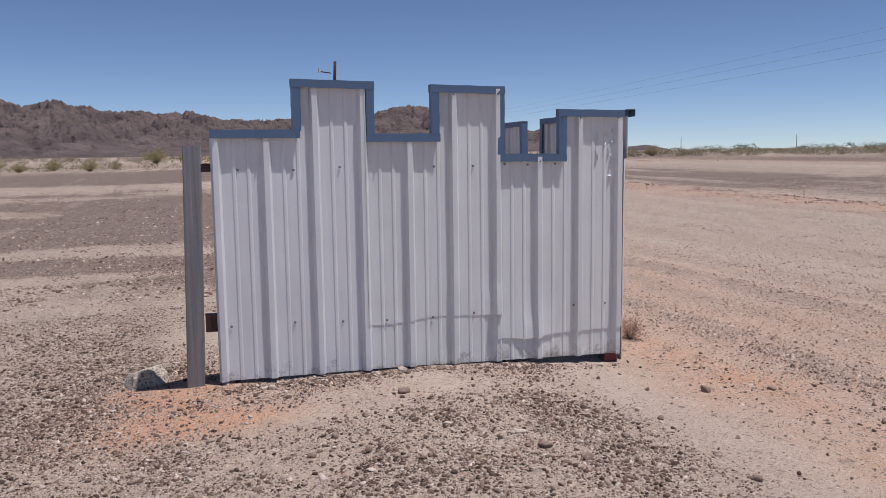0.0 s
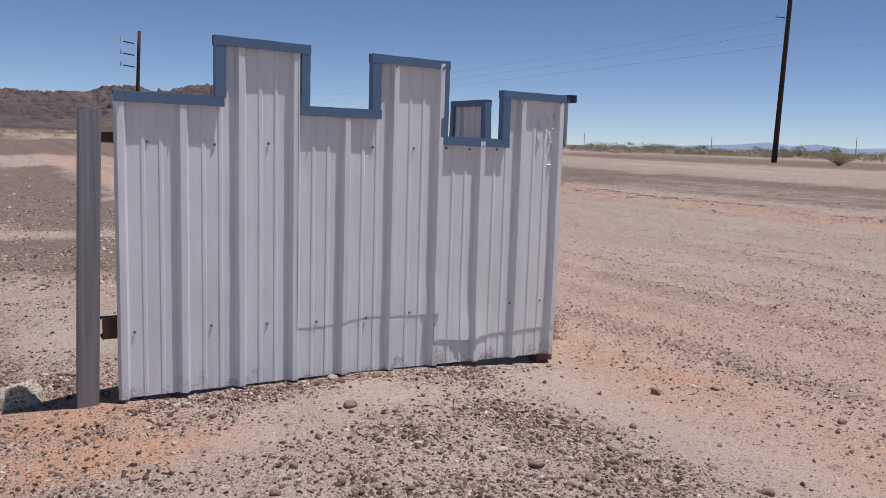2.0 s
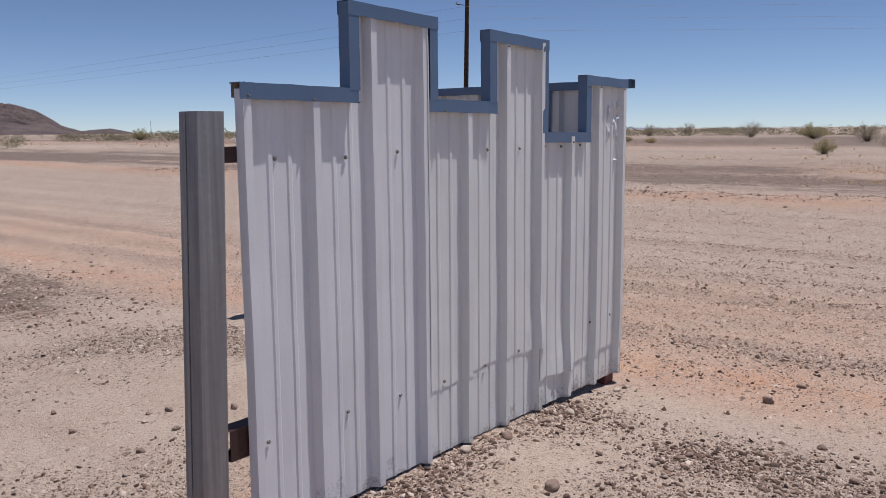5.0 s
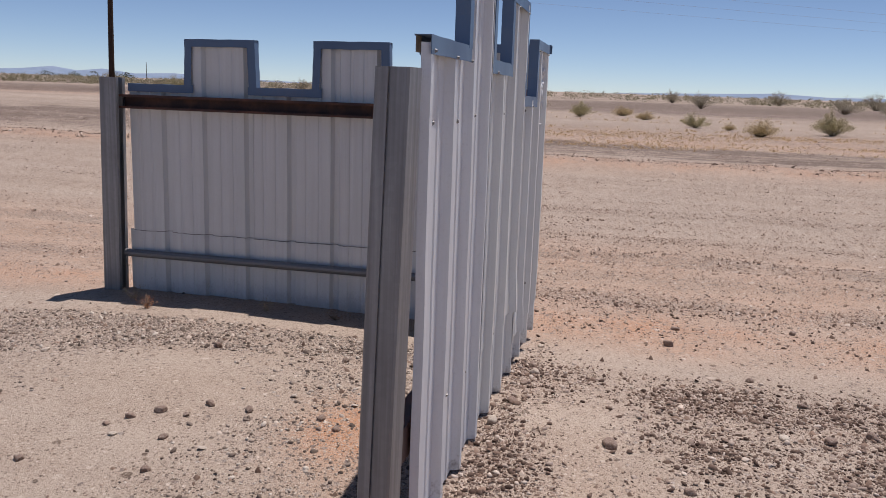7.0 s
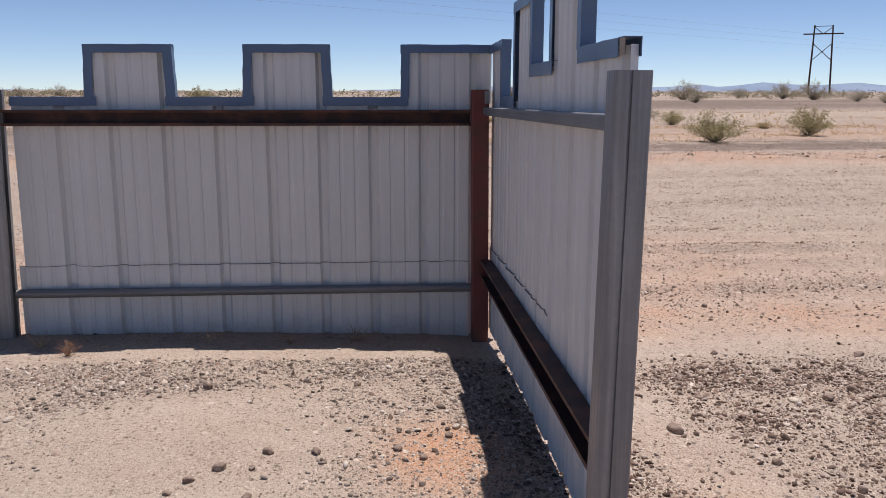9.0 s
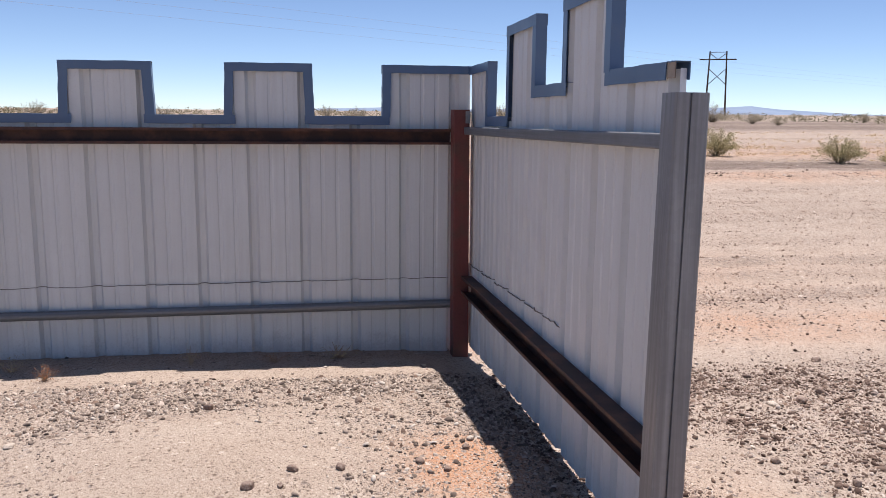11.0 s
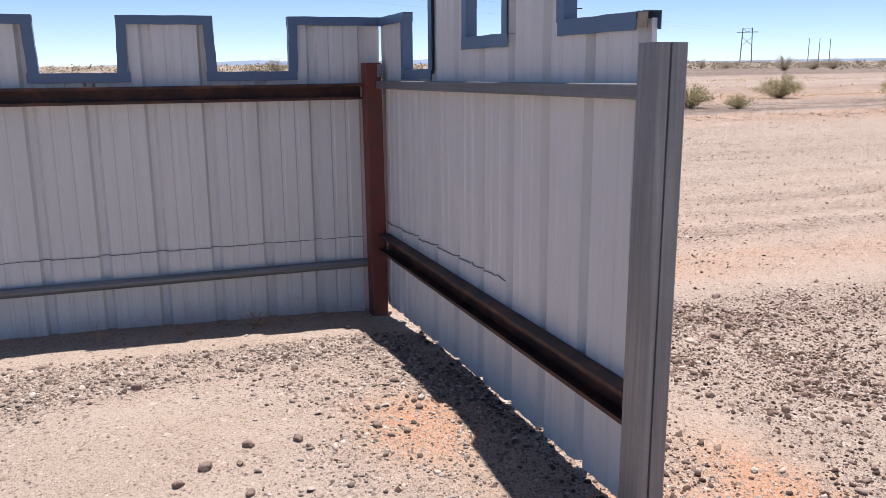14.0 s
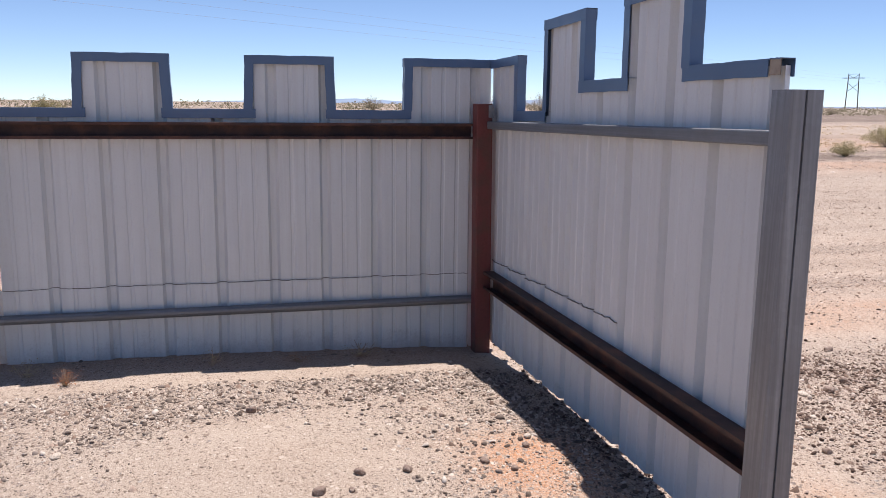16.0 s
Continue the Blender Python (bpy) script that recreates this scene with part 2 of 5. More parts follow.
def galvanised(name, tone=0.30, grain=(60, 60, 0.8)):
    m, t, b = material(name)
    v = coords(t)
    vor = t.nodes.new("ShaderNodeTexVoronoi")
    vor.inputs["Scale"].default_value = 55
    t.links.new(v, vor.inputs["Vector"])
    streaks = noise_tex(t, coords(t, grain), 1.0, 5)
    broad = noise_tex(t, v, 4, 4)
    col = mix(t, ramp(t, streaks, [(0.35, (0, 0, 0)), (0.7, (1, 1, 1))]), (tone * 0.80, tone * 0.80, tone * 0.81), (tone * 1.18, tone * 1.19, tone * 1.21))
    spangle = t.nodes.new("ShaderNodeSeparateColor")
    t.links.new(vor.outputs["Color"], spangle.inputs["Color"])
    col = mix(t, maths(t, "MULTIPLY", spangle.outputs["Red"], 0.16), col, (tone * 0.55, tone * 0.55, tone * 0.56))
    col = mix(t, ramp(t, broad, [(0.5, (0, 0, 0)), (0.8, (0.6, 0.6, 0.6))]), col, (tone * 0.92, tone * 0.88, tone * 0.83))
    t.links.new(col, b.inputs["Base Color"])
    b.inputs["Metallic"].default_value = 0.55
    t.links.new(ramp(t, broad, [(0.3, (0.5,) * 3), (0.8, (0.7,) * 3)]), b.inputs["Roughness"])
    bump(t, b, streaks, 0.12, 0.002)
    return m


def primer(name, base, rust):
    m, t, b = material(name)
    v = coords(t)
    n1, n2 = noise_tex(t, v, 7, 5), noise_tex(t, v, 70, 4)
    col = mix(t, ramp(t, n1, [(0.45, (0, 0, 0)), (0.7, (1, 1, 1))]), base, rust)
    col = mix(t, ramp(t, n2, [(0.5, (0, 0, 0)), (0.8, (0.5, 0.5, 0.5))]), col, tuple(c * 0.5 for c in base))
    t.links.new(col, b.inputs["Base Color"])
    b.inputs["Roughness"].default_value = 0.62
    bump(t, b, n2, 0.15, 0.002)
    return m


WHITE_A = painted("white_paint_cool", (0.775, 0.79, 0.803), (0.50, 0.49, 0.46))
WHITE_B = painted("white_paint_warm", (0.775, 0.79, 0.772), (0.48, 0.47, 0.43))
WHITE_IN = painted("white_backing_paint", (0.735, 0.745, 0.73), (0.50, 0.48, 0.45), 0.5, 0.4, mud=0.22)
BLUE = painted("blue_trim_paint", (0.100, 0.165, 0.272), (0.15, 0.18, 0.24), 0.4, 0.35)
GALV = galvanised("galvanised_steel", 0.31)
GALV_RAIL = galvanised("galvanised_rail_steel", 0.24, (0.9, 0.9, 90))
RED = primer("red_oxide_primer", (0.17, 0.042, 0.035), (0.11, 0.05, 0.035))
BROWN = primer("rusty_primer", (0.050, 0.020, 0.015), (0.135, 0.050, 0.027))
m_, t_, b_ = material("screw_steel")
b_.inputs["Base Color"].default_value = (0.27, 0.26, 0.25, 1)
b_.inputs["Metallic"].default_value = 0.7
b_.inputs["Roughness"].default_value = 0.5
SCREW = m_


def sand_material():
    m, t, b = material("desert_ground")
    v = coords(t)
    ag, ar = t.nodes.new("ShaderNodeAttribute"), t.nodes.new("ShaderNodeAttribute")
    ag.attribute_name, ar.attribute_name = "gravel", "red"
    ap = t.nodes.new("ShaderNodeAttribute")
    ap.attribute_name = "pavement"
    broad, mid, fine, grit = noise_tex(t, v, 0.22, 5), noise_tex(t, v, 2.6, 5), noise_tex(t, v, 85, 4, 0.7), noise_tex(t, v, 300, 3, 0.75)
    sand = mix(t, ramp(t, broad, [(0.38, (0, 0, 0)), (0.64, (1, 1, 1))]), (0.430, 0.331, 0.254), (0.455, 0.365, 0.293))
    sand = mix(t, ramp(t, mid, [(0.4, (0, 0, 0)), (0.72, (0.7, 0.7, 0.7))]), sand, (0.405, 0.300, 0.224))
    lanes = noise_tex(t, coords(t, (1.7, 0.06, 0)), 1.0, 5, 0.6)
    sand = mix(t, ramp(t, lanes, [(0.42, (0, 0, 0)), (0.62, (0.55, 0.55, 0.55))]), sand, (0.50, 0.412, 0.334))
    sand = mix(t, ramp(t, lanes, [(0.34, (0.6, 0.6, 0.6)), (0.48, (0, 0, 0))]), sand, (0.315, 0.24, 0.19))
    away = t.nodes.new("ShaderNodeSeparateXYZ")
    t.links.new(v, away.inputs["Vector"])
    beyond = ramp(t, maths(t, "MULTIPLY", maths(t, "SUBTRACT", away.outputs["X"], 13.0), 0.08), [(0.0, (0, 0, 0)), (1.0, (1, 1, 1))])
    stripes = noise_tex(t, coords(t, (0.30, 0.034, 0)), 1.0, 6, 0.66)
    sand = mix(t, maths(t, "MULTIPLY", beyond, ramp(t, stripes, [(0.52, (0, 0, 0)), (0.62, (0.75, 0.75, 0.75))])), sand, (0.225, 0.170, 0.138))
    sand = mix(t, maths(t, "MULTIPLY", beyond, ramp(t, stripes, [(0.36, (0.8, 0.8, 0.8)), (0.46, (0, 0, 0))])), sand, (0.53, 0.44, 0.36))
    red = mix(t, mid, (0.56, 0.25, 0.12), (0.57, 0.30, 0.165))
    col = mix(t, ar.outputs["Fac"], sand, red)
    vor = t.nodes.new("ShaderNodeTexVoronoi")
    vor.inputs["Scale"].default_value = 34
    t.links.new(v, vor.inputs["Vector"])
    vor2 = t.nodes.new("ShaderNodeTexVoronoi")
    vor2.inputs["Scale"].default_value = 9
    t.links.new(v, vor2.inputs["Vector"])
    sep = t.nodes.new("ShaderNodeSeparateColor")
    t.links.new(vor.outputs["Color"], sep.inputs["Color"])
    sep2 = t.nodes.new("ShaderNodeSeparateColor")
    t.links.new(vor2.outputs["Color"], sep2.inputs["Color"])
    stone = ramp(t, sep.outputs["Green"], [(0.0, (0.13, 0.10, 0.09)), (0.5, (0.21, 0.165, 0.145)), (0.85, (0.30, 0.25, 0.22)), (1.0, (0.42, 0.38, 0.34))])
    shape = maths(t, "LESS_THAN", vor.outputs["Distance"], 0.42)
    few = maths(t, "LESS_THAN", sep.outputs["Red"], maths(t, "MULTIPLY", ag.outputs["Fac"], 0.8))
    cover = maths(t, "MULTIPLY", shape, few)
    col = mix(t, cover, col, stone)
    shape2 = maths(t, "LESS_THAN", vor2.outputs["Distance"], 0.36)
    few2 = maths(t, "LESS_THAN", sep2.outputs["Red"], maths(t, "MULTIPLY", ag.outputs["Fac"], 0.35))
    cover2 = maths(t, "MULTIPLY", shape2, few2)
    far_stone = mix(t, sep2.outputs["Blue"], (0.14, 0.11, 0.10), (0.26, 0.21, 0.18))
    col = mix(t, cover2, col, mix(t, 0.45, col, far_stone))
    col = mix(t, maths(t, "MULTIPLY", maths(t, "MULTIPLY", ag.outputs["Fac"], 0.55), mid), col, (0.19, 0.15, 0.13))
    for scale, share, size in ((250, 0.40, 0.5), (130, 0.30, 0.46), (64, 0.20, 0.42), (31, 0.06, 0.38), (15, 0.025, 0.34)):
        vg = t.nodes.new("ShaderNodeTexVoronoi")
        vg.inputs["Scale"].default_value = scale
        t.links.new(v, vg.inputs["Vector"])
        sg = t.nodes.new("ShaderNodeSeparateColor")
        t.links.new(vg.outputs["Color"], sg.inputs["Color"])
        tone = ramp(t, sg.outputs["Green"], [(0.0, (0.065, 0.042, 0.032)), (0.42, (0.16, 0.11, 0.082)), (0.6, (0.36, 0.265, 0.20)), (1.0, (0.66, 0.56, 0.47))])
        share_here = maths(t, "MULTIPLY", maths(t, "ADD", maths(t, "MULTIPLY", ag.outputs["Fac"], 0.6), mid), share * 1.6)
        on = maths(t, "MULTIPLY", maths(t, "LESS_THAN", vg.outputs["Distance"], size), maths(t, "LESS_THAN", sg.outputs["Red"], share_here))
        col = mix(t, maths(t, "MULTIPLY", on, 0.95), col, tone)
    col = mix(t, ramp(t, grit, [(0.5, (0, 0, 0)), (0.68, (0.7, 0.7, 0.7))]), col, (0.20, 0.14, 0.10))
    col = mix(t, ramp(t, fine, [(0.36, (0.6, 0.6, 0.6)), (0.55, (0, 0, 0))]), col, (0.56, 0.455, 0.365))
    odds = maths(t, "ADD", maths(t, "MULTIPLY", sep.outputs["Red"], 0.40), maths(t, "ADD", maths(t, "MULTIPLY", sep2.outputs["Red"], 0.2), maths(t, "MULTIPLY", maths(t, "SUBTRACT", noise_tex(t, v, 1.3, 9, 0.72), 0.33), 1.8)))
    odds = maths(t, "ADD", odds, maths(t, "MULTIPLY", maths(t, "SUBTRACT", lanes, 0.5), 1.3))
    gap = maths(t, "SUBTRACT", maths(t, "MULTIPLY", ap.outputs["Fac"], 1.0), odds)
    laid = ramp(t, maths(t, "ADD", maths(t, "MULTIPLY", gap, 3.0), 0.5), [(0.0, (0, 0, 0)), (1.0, (0.78, 0.78, 0.78))])
    dark = ramp(t, sep.outputs["Blue"], [(0.0, (0.080, 0.054, 0.043)), (0.6, (0.145, 0.105, 0.086)), (1.0, (0.30, 0.23, 0.185))])
    col = mix(t, laid, col, dark)
    t.links.new(col, b.inputs["Base Color"])
    b.inputs["Roughness"].default_value = 0.95
    b.inputs["Specular IOR Level"].default_value = 0.15
    h = maths(t, "ADD", maths(t, "MULTIPLY", fine, 0.7), maths(t, "MULTIPLY", grit, 0.25))
    h = maths(t, "ADD", h, maths(t, "MULTIPLY", cover, 0.6))
    bump(t, b, h, 1.0, 0.011)
    return m


def stone_material(name, dark, light, pale):
    m, t, b = material(name)
    g = t.nodes.new("ShaderNodeNewGeometry")
    v = coords(t)
    n = noise_tex(t, v, 45, 4, 0.65)
    col = ramp(t, g.outputs["Random Per Island"], [(0.0, dark), (0.35, tuple((a + c) / 2 for a, c in zip(dark, light))), (0.68, light), (0.88, tuple((a + c) / 2 for a, c in zip(pale, light))), (1.0, pale)])
    col = mix(t, ramp(t, n, [(0.45, (0, 0, 0)), (0.8, (0.22, 0.22, 0.22))]), col, (0.34, 0.26, 0.21))
    t.links.new(col, b.inputs["Base Color"])
    b.inputs["Roughness"].default_value = 0.9
    b.inputs["Specular IOR Level"].default_value = 0.08
    bump(t, b, n, 0.4, 0.006)
    return m


def rock_material(name, a, c, speck, grain=160):
    m, t, b = material(name)
    o = t.nodes.new("ShaderNodeObjectInfo")
    v = coords(t)
    n, f = noise_tex(t, v, 14, 5), noise_tex(t, v, grain, 4, 0.75)
    col = mix(t, o.outputs["Random"], a, c)
    col = mix(t, ramp(t, n, [(0.4, (0, 0, 0)), (0.7, (0.6, 0.6, 0.6))]), col, tuple(x * 1.5 for x in a))
    col = mix(t, ramp(t, f, [(0.51, (0, 0, 0)), (0.57, (0.85, 0.85, 0.85))]), col, speck)
    t.links.new(col, b.inputs["Base Color"])
    b.inputs["Roughness"].default_value = 0.88
    bump(t, b, f, 0.4, 0.004)
    return m


def plain_noise(name, a, c, scale, rough=0.9, spec=0.2, relief=None):
    m, t, b = material(name)
    n = noise_tex(t, coords(t), scale, 5, 0.6)
    t.links.new(ramp(t, n, [(0.35, a), (0.68, c)]), b.inputs["Base Color"])
    b.inputs["Roughness"].default_value = rough
    b.inputs["Specular IOR Level"].default_value = spec
    if relief:
        bump(t, b, noise_tex(t, coords(t), relief[0], 6, 0.65), 1.0, relief[1])
    return m


def leaf_material(name, a, c, through_light=0.4):
    m, t, b = material(name)
    g = t.nodes.new("ShaderNodeNewGeometry")
    col = ramp(t, g.outputs["Random Per Island"], [(0.0, a), (1.0, c)])
    t.links.new(col, b.inputs["Base Color"])
    b.inputs["Roughness"].default_value = 0.7
    b.inputs["Specular IOR Level"].default_value = 0.2
    tr = t.nodes.new("ShaderNodeBsdfTranslucent")
    t.links.new(col, tr.inputs["Color"])
    mx = t.nodes.new("ShaderNodeMixShader")
    mx.inputs["Fac"].default_value = through_light
    t.links.new(b.outputs["BSDF"], mx.inputs[1])
    t.links.new(tr.outputs["BSDF"], mx.inputs[2])
    t.links.new(mx.outputs["Shader"], t.nodes["Material Output"].inputs["Surface"])
    return m


GROUND = sand_material()
PEBBLE = stone_material("gravel_stones", (0.052, 0.032, 0.025), (0.228, 0.156, 0.120), (0.62, 0.52, 0.44))
TRACK_PEBBLE = stone_material("track_pebbles", (0.085, 0.053, 0.040), (0.285, 0.196, 0.148), (0.66, 0.55, 0.46))
GREY_PEBBLE = stone_material("pale_gravel", (0.095, 0.070, 0.056), (0.33, 0.262, 0.214), (0.62, 0.54, 0.46))
ROCK = rock_material("desert_rock", (0.15, 0.098, 0.075), (0.26, 0.178, 0.135), (0.32, 0.25, 0.20))
CONCRETE = rock_material("rough_concrete", (0.49, 0.425, 0.335), (0.52, 0.45, 0.36), (0.06, 0.05, 0.043), 75)
TIMBER = plain_noise("dark_pole_timber", (0.045, 0.028, 0.020), (0.085, 0.055, 0.04), 6)
PORCELAIN = plain_noise("insulator_porcelain", (0.45, 0.45, 0.45), (0.6, 0.6, 0.6), 8, 0.3, 0.5)
WIRE = plain_noise("aluminium_cable", (0.30, 0.31, 0.33), (0.38, 0.39, 0.41), 3, 0.5, 0.5)
LEAF = leaf_material("creosote_leaves", (0.27, 0.235, 0.11), (0.52, 0.45, 0.26))
# Paler, flatter grey leaves: haze over distance is mixed into their colour.
LEAF_HAZE = leaf_material("hazed_grey_leaves", (0.30, 0.255, 0.18), (0.48, 0.42, 0.31))
# Far scrub greyed a little: distance haze put into the leaf colour.
LEAF_FAR = leaf_material("hazed_green_scrub", (0.19, 0.165, 0.10), (0.35, 0.31, 0.20))
LEAF_DRY = leaf_material("dry_brush", (0.42, 0.31, 0.16), (0.62, 0.49, 0.27))
LEAF_DARK = leaf_material("dark_tree_leaves", (0.045, 0.055, 0.025), (0.13, 0.13, 0.06), 0.25)
DRY_STEM = plain_noise("dry_twigs", (0.34, 0.24, 0.16), (0.52, 0.40, 0.28), 30)
STEM = plain_noise("brush_stems", (0.13, 0.10, 0.075), (0.22, 0.175, 0.13), 12)


# ---- mesh helpers ----
def mesh_from(name, verts, faces, mat, smooth_faces=False):
    me = bpy.data.meshes.new(name)
    me.from_pydata(verts, [], faces)
    me.materials.append(mat)
    if smooth_faces:
        me.polygons.foreach_set("use_smooth", np.ones(len(me.polygons), bool))
    me.update()
    return me


def arrays_mesh(name, verts, faces, mat, smooth_faces=False):
    """A mesh from numpy arrays of vertices and equal-sided faces."""
    me = bpy.data.meshes.new(name)
    n, k = faces.shape
    me.vertices.add(len(verts))
    me.vertices.foreach_set("co", np.ascontiguousarray(verts, np.float32).ravel())
    me.loops.add(n * k)
    me.loops.foreach_set("vertex_index", np.ascontiguousarray(faces, np.int32).ravel())
    me.polygons.add(n)
    me.polygons.foreach_set("loop_start", np.arange(0, n * k, k, dtype=np.int32))
    me.polygons.foreach_set("loop_total", np.full(n, k, np.int32))
    if smooth_faces:
        me.polygons.foreach_set("use_smooth", np.ones(n, bool))
    me.materials.append(mat)
    me.update(calc_edges=True)
    return me


def part(name, bm, mat, parent, label="", smooth_faces=False):
    """Links a bmesh as one mesh object under a thing or a part."""
    me = bpy.data.meshes.new(name)
    bmesh.ops.recalc_face_normals(bm, faces=bm.faces)
    bm.to_mesh(me)
    bm.free()
    me.materials.append(mat)
    if smooth_faces:
        me.polygons.foreach_set("use_smooth", np.ones(len(me.polygons), bool))
    if name in ("panel", "lower_panel", "corner_strip"):
        me.materials.append(WHITE_IN)
    ob = new(name, me)
    ob.parent = parent
    return tagged(ob, label) if label else ob


def thing(name, place, label, category, group="", kind=""):
    ob = new(name)
    ob.empty_display_size = 0.2
    ob.location = place
    return tagged(ob, label, category, group, kind)


def extrude_profile(points, axis_points, closed=False):
    """A bmesh of a flat profile (list of Vectors in a frame) swept from one set of corner places to another."""
    bm = bmesh.new()
    rings = [[bm.verts.new(p) for p in ring] for ring in axis_points]
    k = len(rings[0])
    for r0, r1 in zip(rings, rings[1:]):
        for i in range(k if closed else k - 1):
            j = (i + 1) % k
            bm.faces.new((r0[i], r0[j], r1[j], r1[i]))
    if closed:
        bm.faces.new(rings[0])
        bm.faces.new(rings[-1])
    return bm


# ---- ground ----
def spaced(centre, fine, half, reach):
    out = [0.0]
    step = fine
    while out[-1] < reach:
        if out[-1] > half:
            step *= 1.09
        out.append(out[-1] + step)
    out = np.array(out)
    return np.concatenate([centre - out[:0:-1], centre + out])


gx, gy = spaced(-1.9, 0.054, 4.0, 4600), spaced(-0.3, 0.054, 4.2, 4600)
X, Y = np.meshgrid(gx, gy)
Z = ground_z(X, Y)
nx, ny = len(gx), len(gy)
quad = np.arange(nx * ny).reshape(ny, nx)
faces = np.stack([quad[:-1, :-1], quad[:-1, 1:], quad[1:, 1:], quad[1:, :-1]], -1).reshape(-1, 4)
ground_mesh = arrays_mesh("ground", np.stack([X, Y, Z], -1).reshape(-1, 3), faces, GROUND, True)
for key, values in (("gravel", gravel(X, Y)), ("red", red_soil(X, Y)), ("pavement", gravel(X, Y, True))):
    ground_mesh.attributes.new(key, "FLOAT", "POINT").data.foreach_set("value", values.astype(np.float32).ravel())
tagged(new("ground", ground_mesh), "pinkish tan desert sand with scattered gravel and vehicle tracks", "ground", kind="structure")


# ---- corrugated sheet walls ----
PITCH_A, FIRST_A = 0.3067, -2.642
PITCH_B, FIRST_B = 0.3082, 0.112


def rib_profile(u0, u1, pitch, first, depth=0.032):
    """Corner points (along, out) of ribbed sheet between u0 and u1: tall ribs with two low stiffeners in each pan."""
    pts = []
    k = math.floor((u0 - first) / pitch) - 1
    while first + k * pitch < u1 + pitch:
        c = first + k * pitch
        pts += [(c - 0.033, 0), (c - 0.016, depth), (c + 0.016, depth), (c + 0.033, 0)]
        for s in (pitch * 0.355, pitch * 0.645):
            pts += [(c + s - 0.014, 0), (c + s - 0.007, 0.0044), (c + s + 0.007, 0.0044), (c + s + 0.014, 0)]
        k += 1

    def at(u):
        for (a, oa), (b, ob) in zip(pts, pts[1:]):
            if a <= u <= b:
                return oa + (ob - oa) * (u - a) / max(b - a, 1e-9)
        return 0.0
    inner = [p for p in pts if u0 + 0.002 < p[0] < u1 - 0.002]
    return [(u0, at(u0))] + inner + [(u1, at(u1))], at


def sheet(u0, u1, pitch, first, bottom, top_steps, place, shift=0.0, thick=0.0016, ragged=0.0, seed=0, flare=None, ragged_top=0.0):
    """A bmesh of one ribbed sheet. top_steps: list of (u_from, u_to, z). place(u, out, z) gives the world point."""
    prof, at = rib_profile(u0, u1, pitch, first)
    marks = sorted({round(u, 5) for s in top_steps for u in s[:2] if u0 < u < u1})
    us = sorted({round(u, 5) for u, _ in prof} | set(marks))
    rnd = random.Random(seed)
    bm = bmesh.new()
    rows = 14
    for a, b in zip(us, us[1:]):
        if b - a < 1e-4:
            continue
        mid = (a + b) / 2
        ztop = max([s[2] for s in top_steps if s[0] <= mid <= s[1]] or [0])
        cols = []
        for side in (0, 1):
            for u in (a, b):
                col = []
                zb = bottom(u) + (ragged * (noise.noise(Vector((u * 14, seed, 0))) + 0.5 * noise.noise(Vector((u * 55, seed, 3)))) if ragged else 0)
                zt = ztop + ragged_top * (noise.noise(Vector((u * 6, seed, 5))) + 0.6 * noise.noise(Vector((u * 31, seed, 8))))
                for i in range(rows + 1):
                    z = zb + (zt - zb) * i / rows
                    bulge = 0.0035 * noise.noise(Vector((u * 2.2, z * 1.9, seed * 7.3))) + 0.0018 * noise.noise(Vector((u * 9, z * 5, seed)))
                    bulge += flare(u, z) if flare else 0
                    col.append(bm.verts.new(place(u, at(u) + shift + bulge - side * thick, z)))
                cols.append(col)
        oa, ob_, ia, ib = cols
        for i in range(rows):
            bm.faces.new((oa[i], ob_[i], ob_[i + 1], oa[i + 1]))
            bm.faces.new((ia[i], ia[i + 1], ib[i + 1], ib[i])).material_index = 1
        bm.faces.new((oa[rows], ob_[rows], ib[rows], ia[rows]))
        bm.faces.new((oa[0], ia[0], ib[0], ob_[0]))
        if a == us[0]:
            for i in range(rows):
                bm.faces.new((oa[i], oa[i + 1], ia[i + 1], ia[i]))
        if b == us[-1]:
            for i in range(rows):
                bm.faces.new((ob_[i], ib[i], ib[i + 1], ob_[i + 1]))
    bmesh.ops.remove_doubles(bm, verts=bm.verts, dist=0.00005)
    return bm


def place_a(u, out, z):
    return (u * 1.004 - 0.008, 0.010 - out, z * 1.003 + 0.003)


def place_b(u, out, z):
    return (0.182 + out, u, z)


def trim_run(p0, p1, face, place, o0, o1, thick=0.0018, inward=(0, -1), inner=None):
    """Folded U trim from p0 to p1 (u, z); its two faces reach from the outer edge by face along inward (u, z)."""
    iu, iz = inward
    back = face if inner is None else inner

    def ring(p):
        u, z = p
        def q(o, d):
            return place(u + iu * d, o, z + iz * d)
        return [q(o0, face), q(o0, 0.0), q(o1, 0.0), q(o1, back), q(o1 - thick if o1 > o0 else o1 + thick, back), q(o1 - thick if o1 > o0 else o1 + thick, thick),
                q(o0 + thick if o1 > o0 else o0 - thick, thick), q(o0 + thick if o1 > o0 else o0 - thick, face)]
    steps = 6
    rings = []
    for i in range(steps + 1):
        s = i / steps
        wob = 0.0012 * math.sin(i * 2.3 + p0[0] * 7)
        rings.append(ring((p0[0] + (p1[0] - p0[0]) * s + iu * wob, p0[1] + (p1[1] - p0[1]) * s + iz * wob)))
    return extrude_profile(None, rings, closed=True)


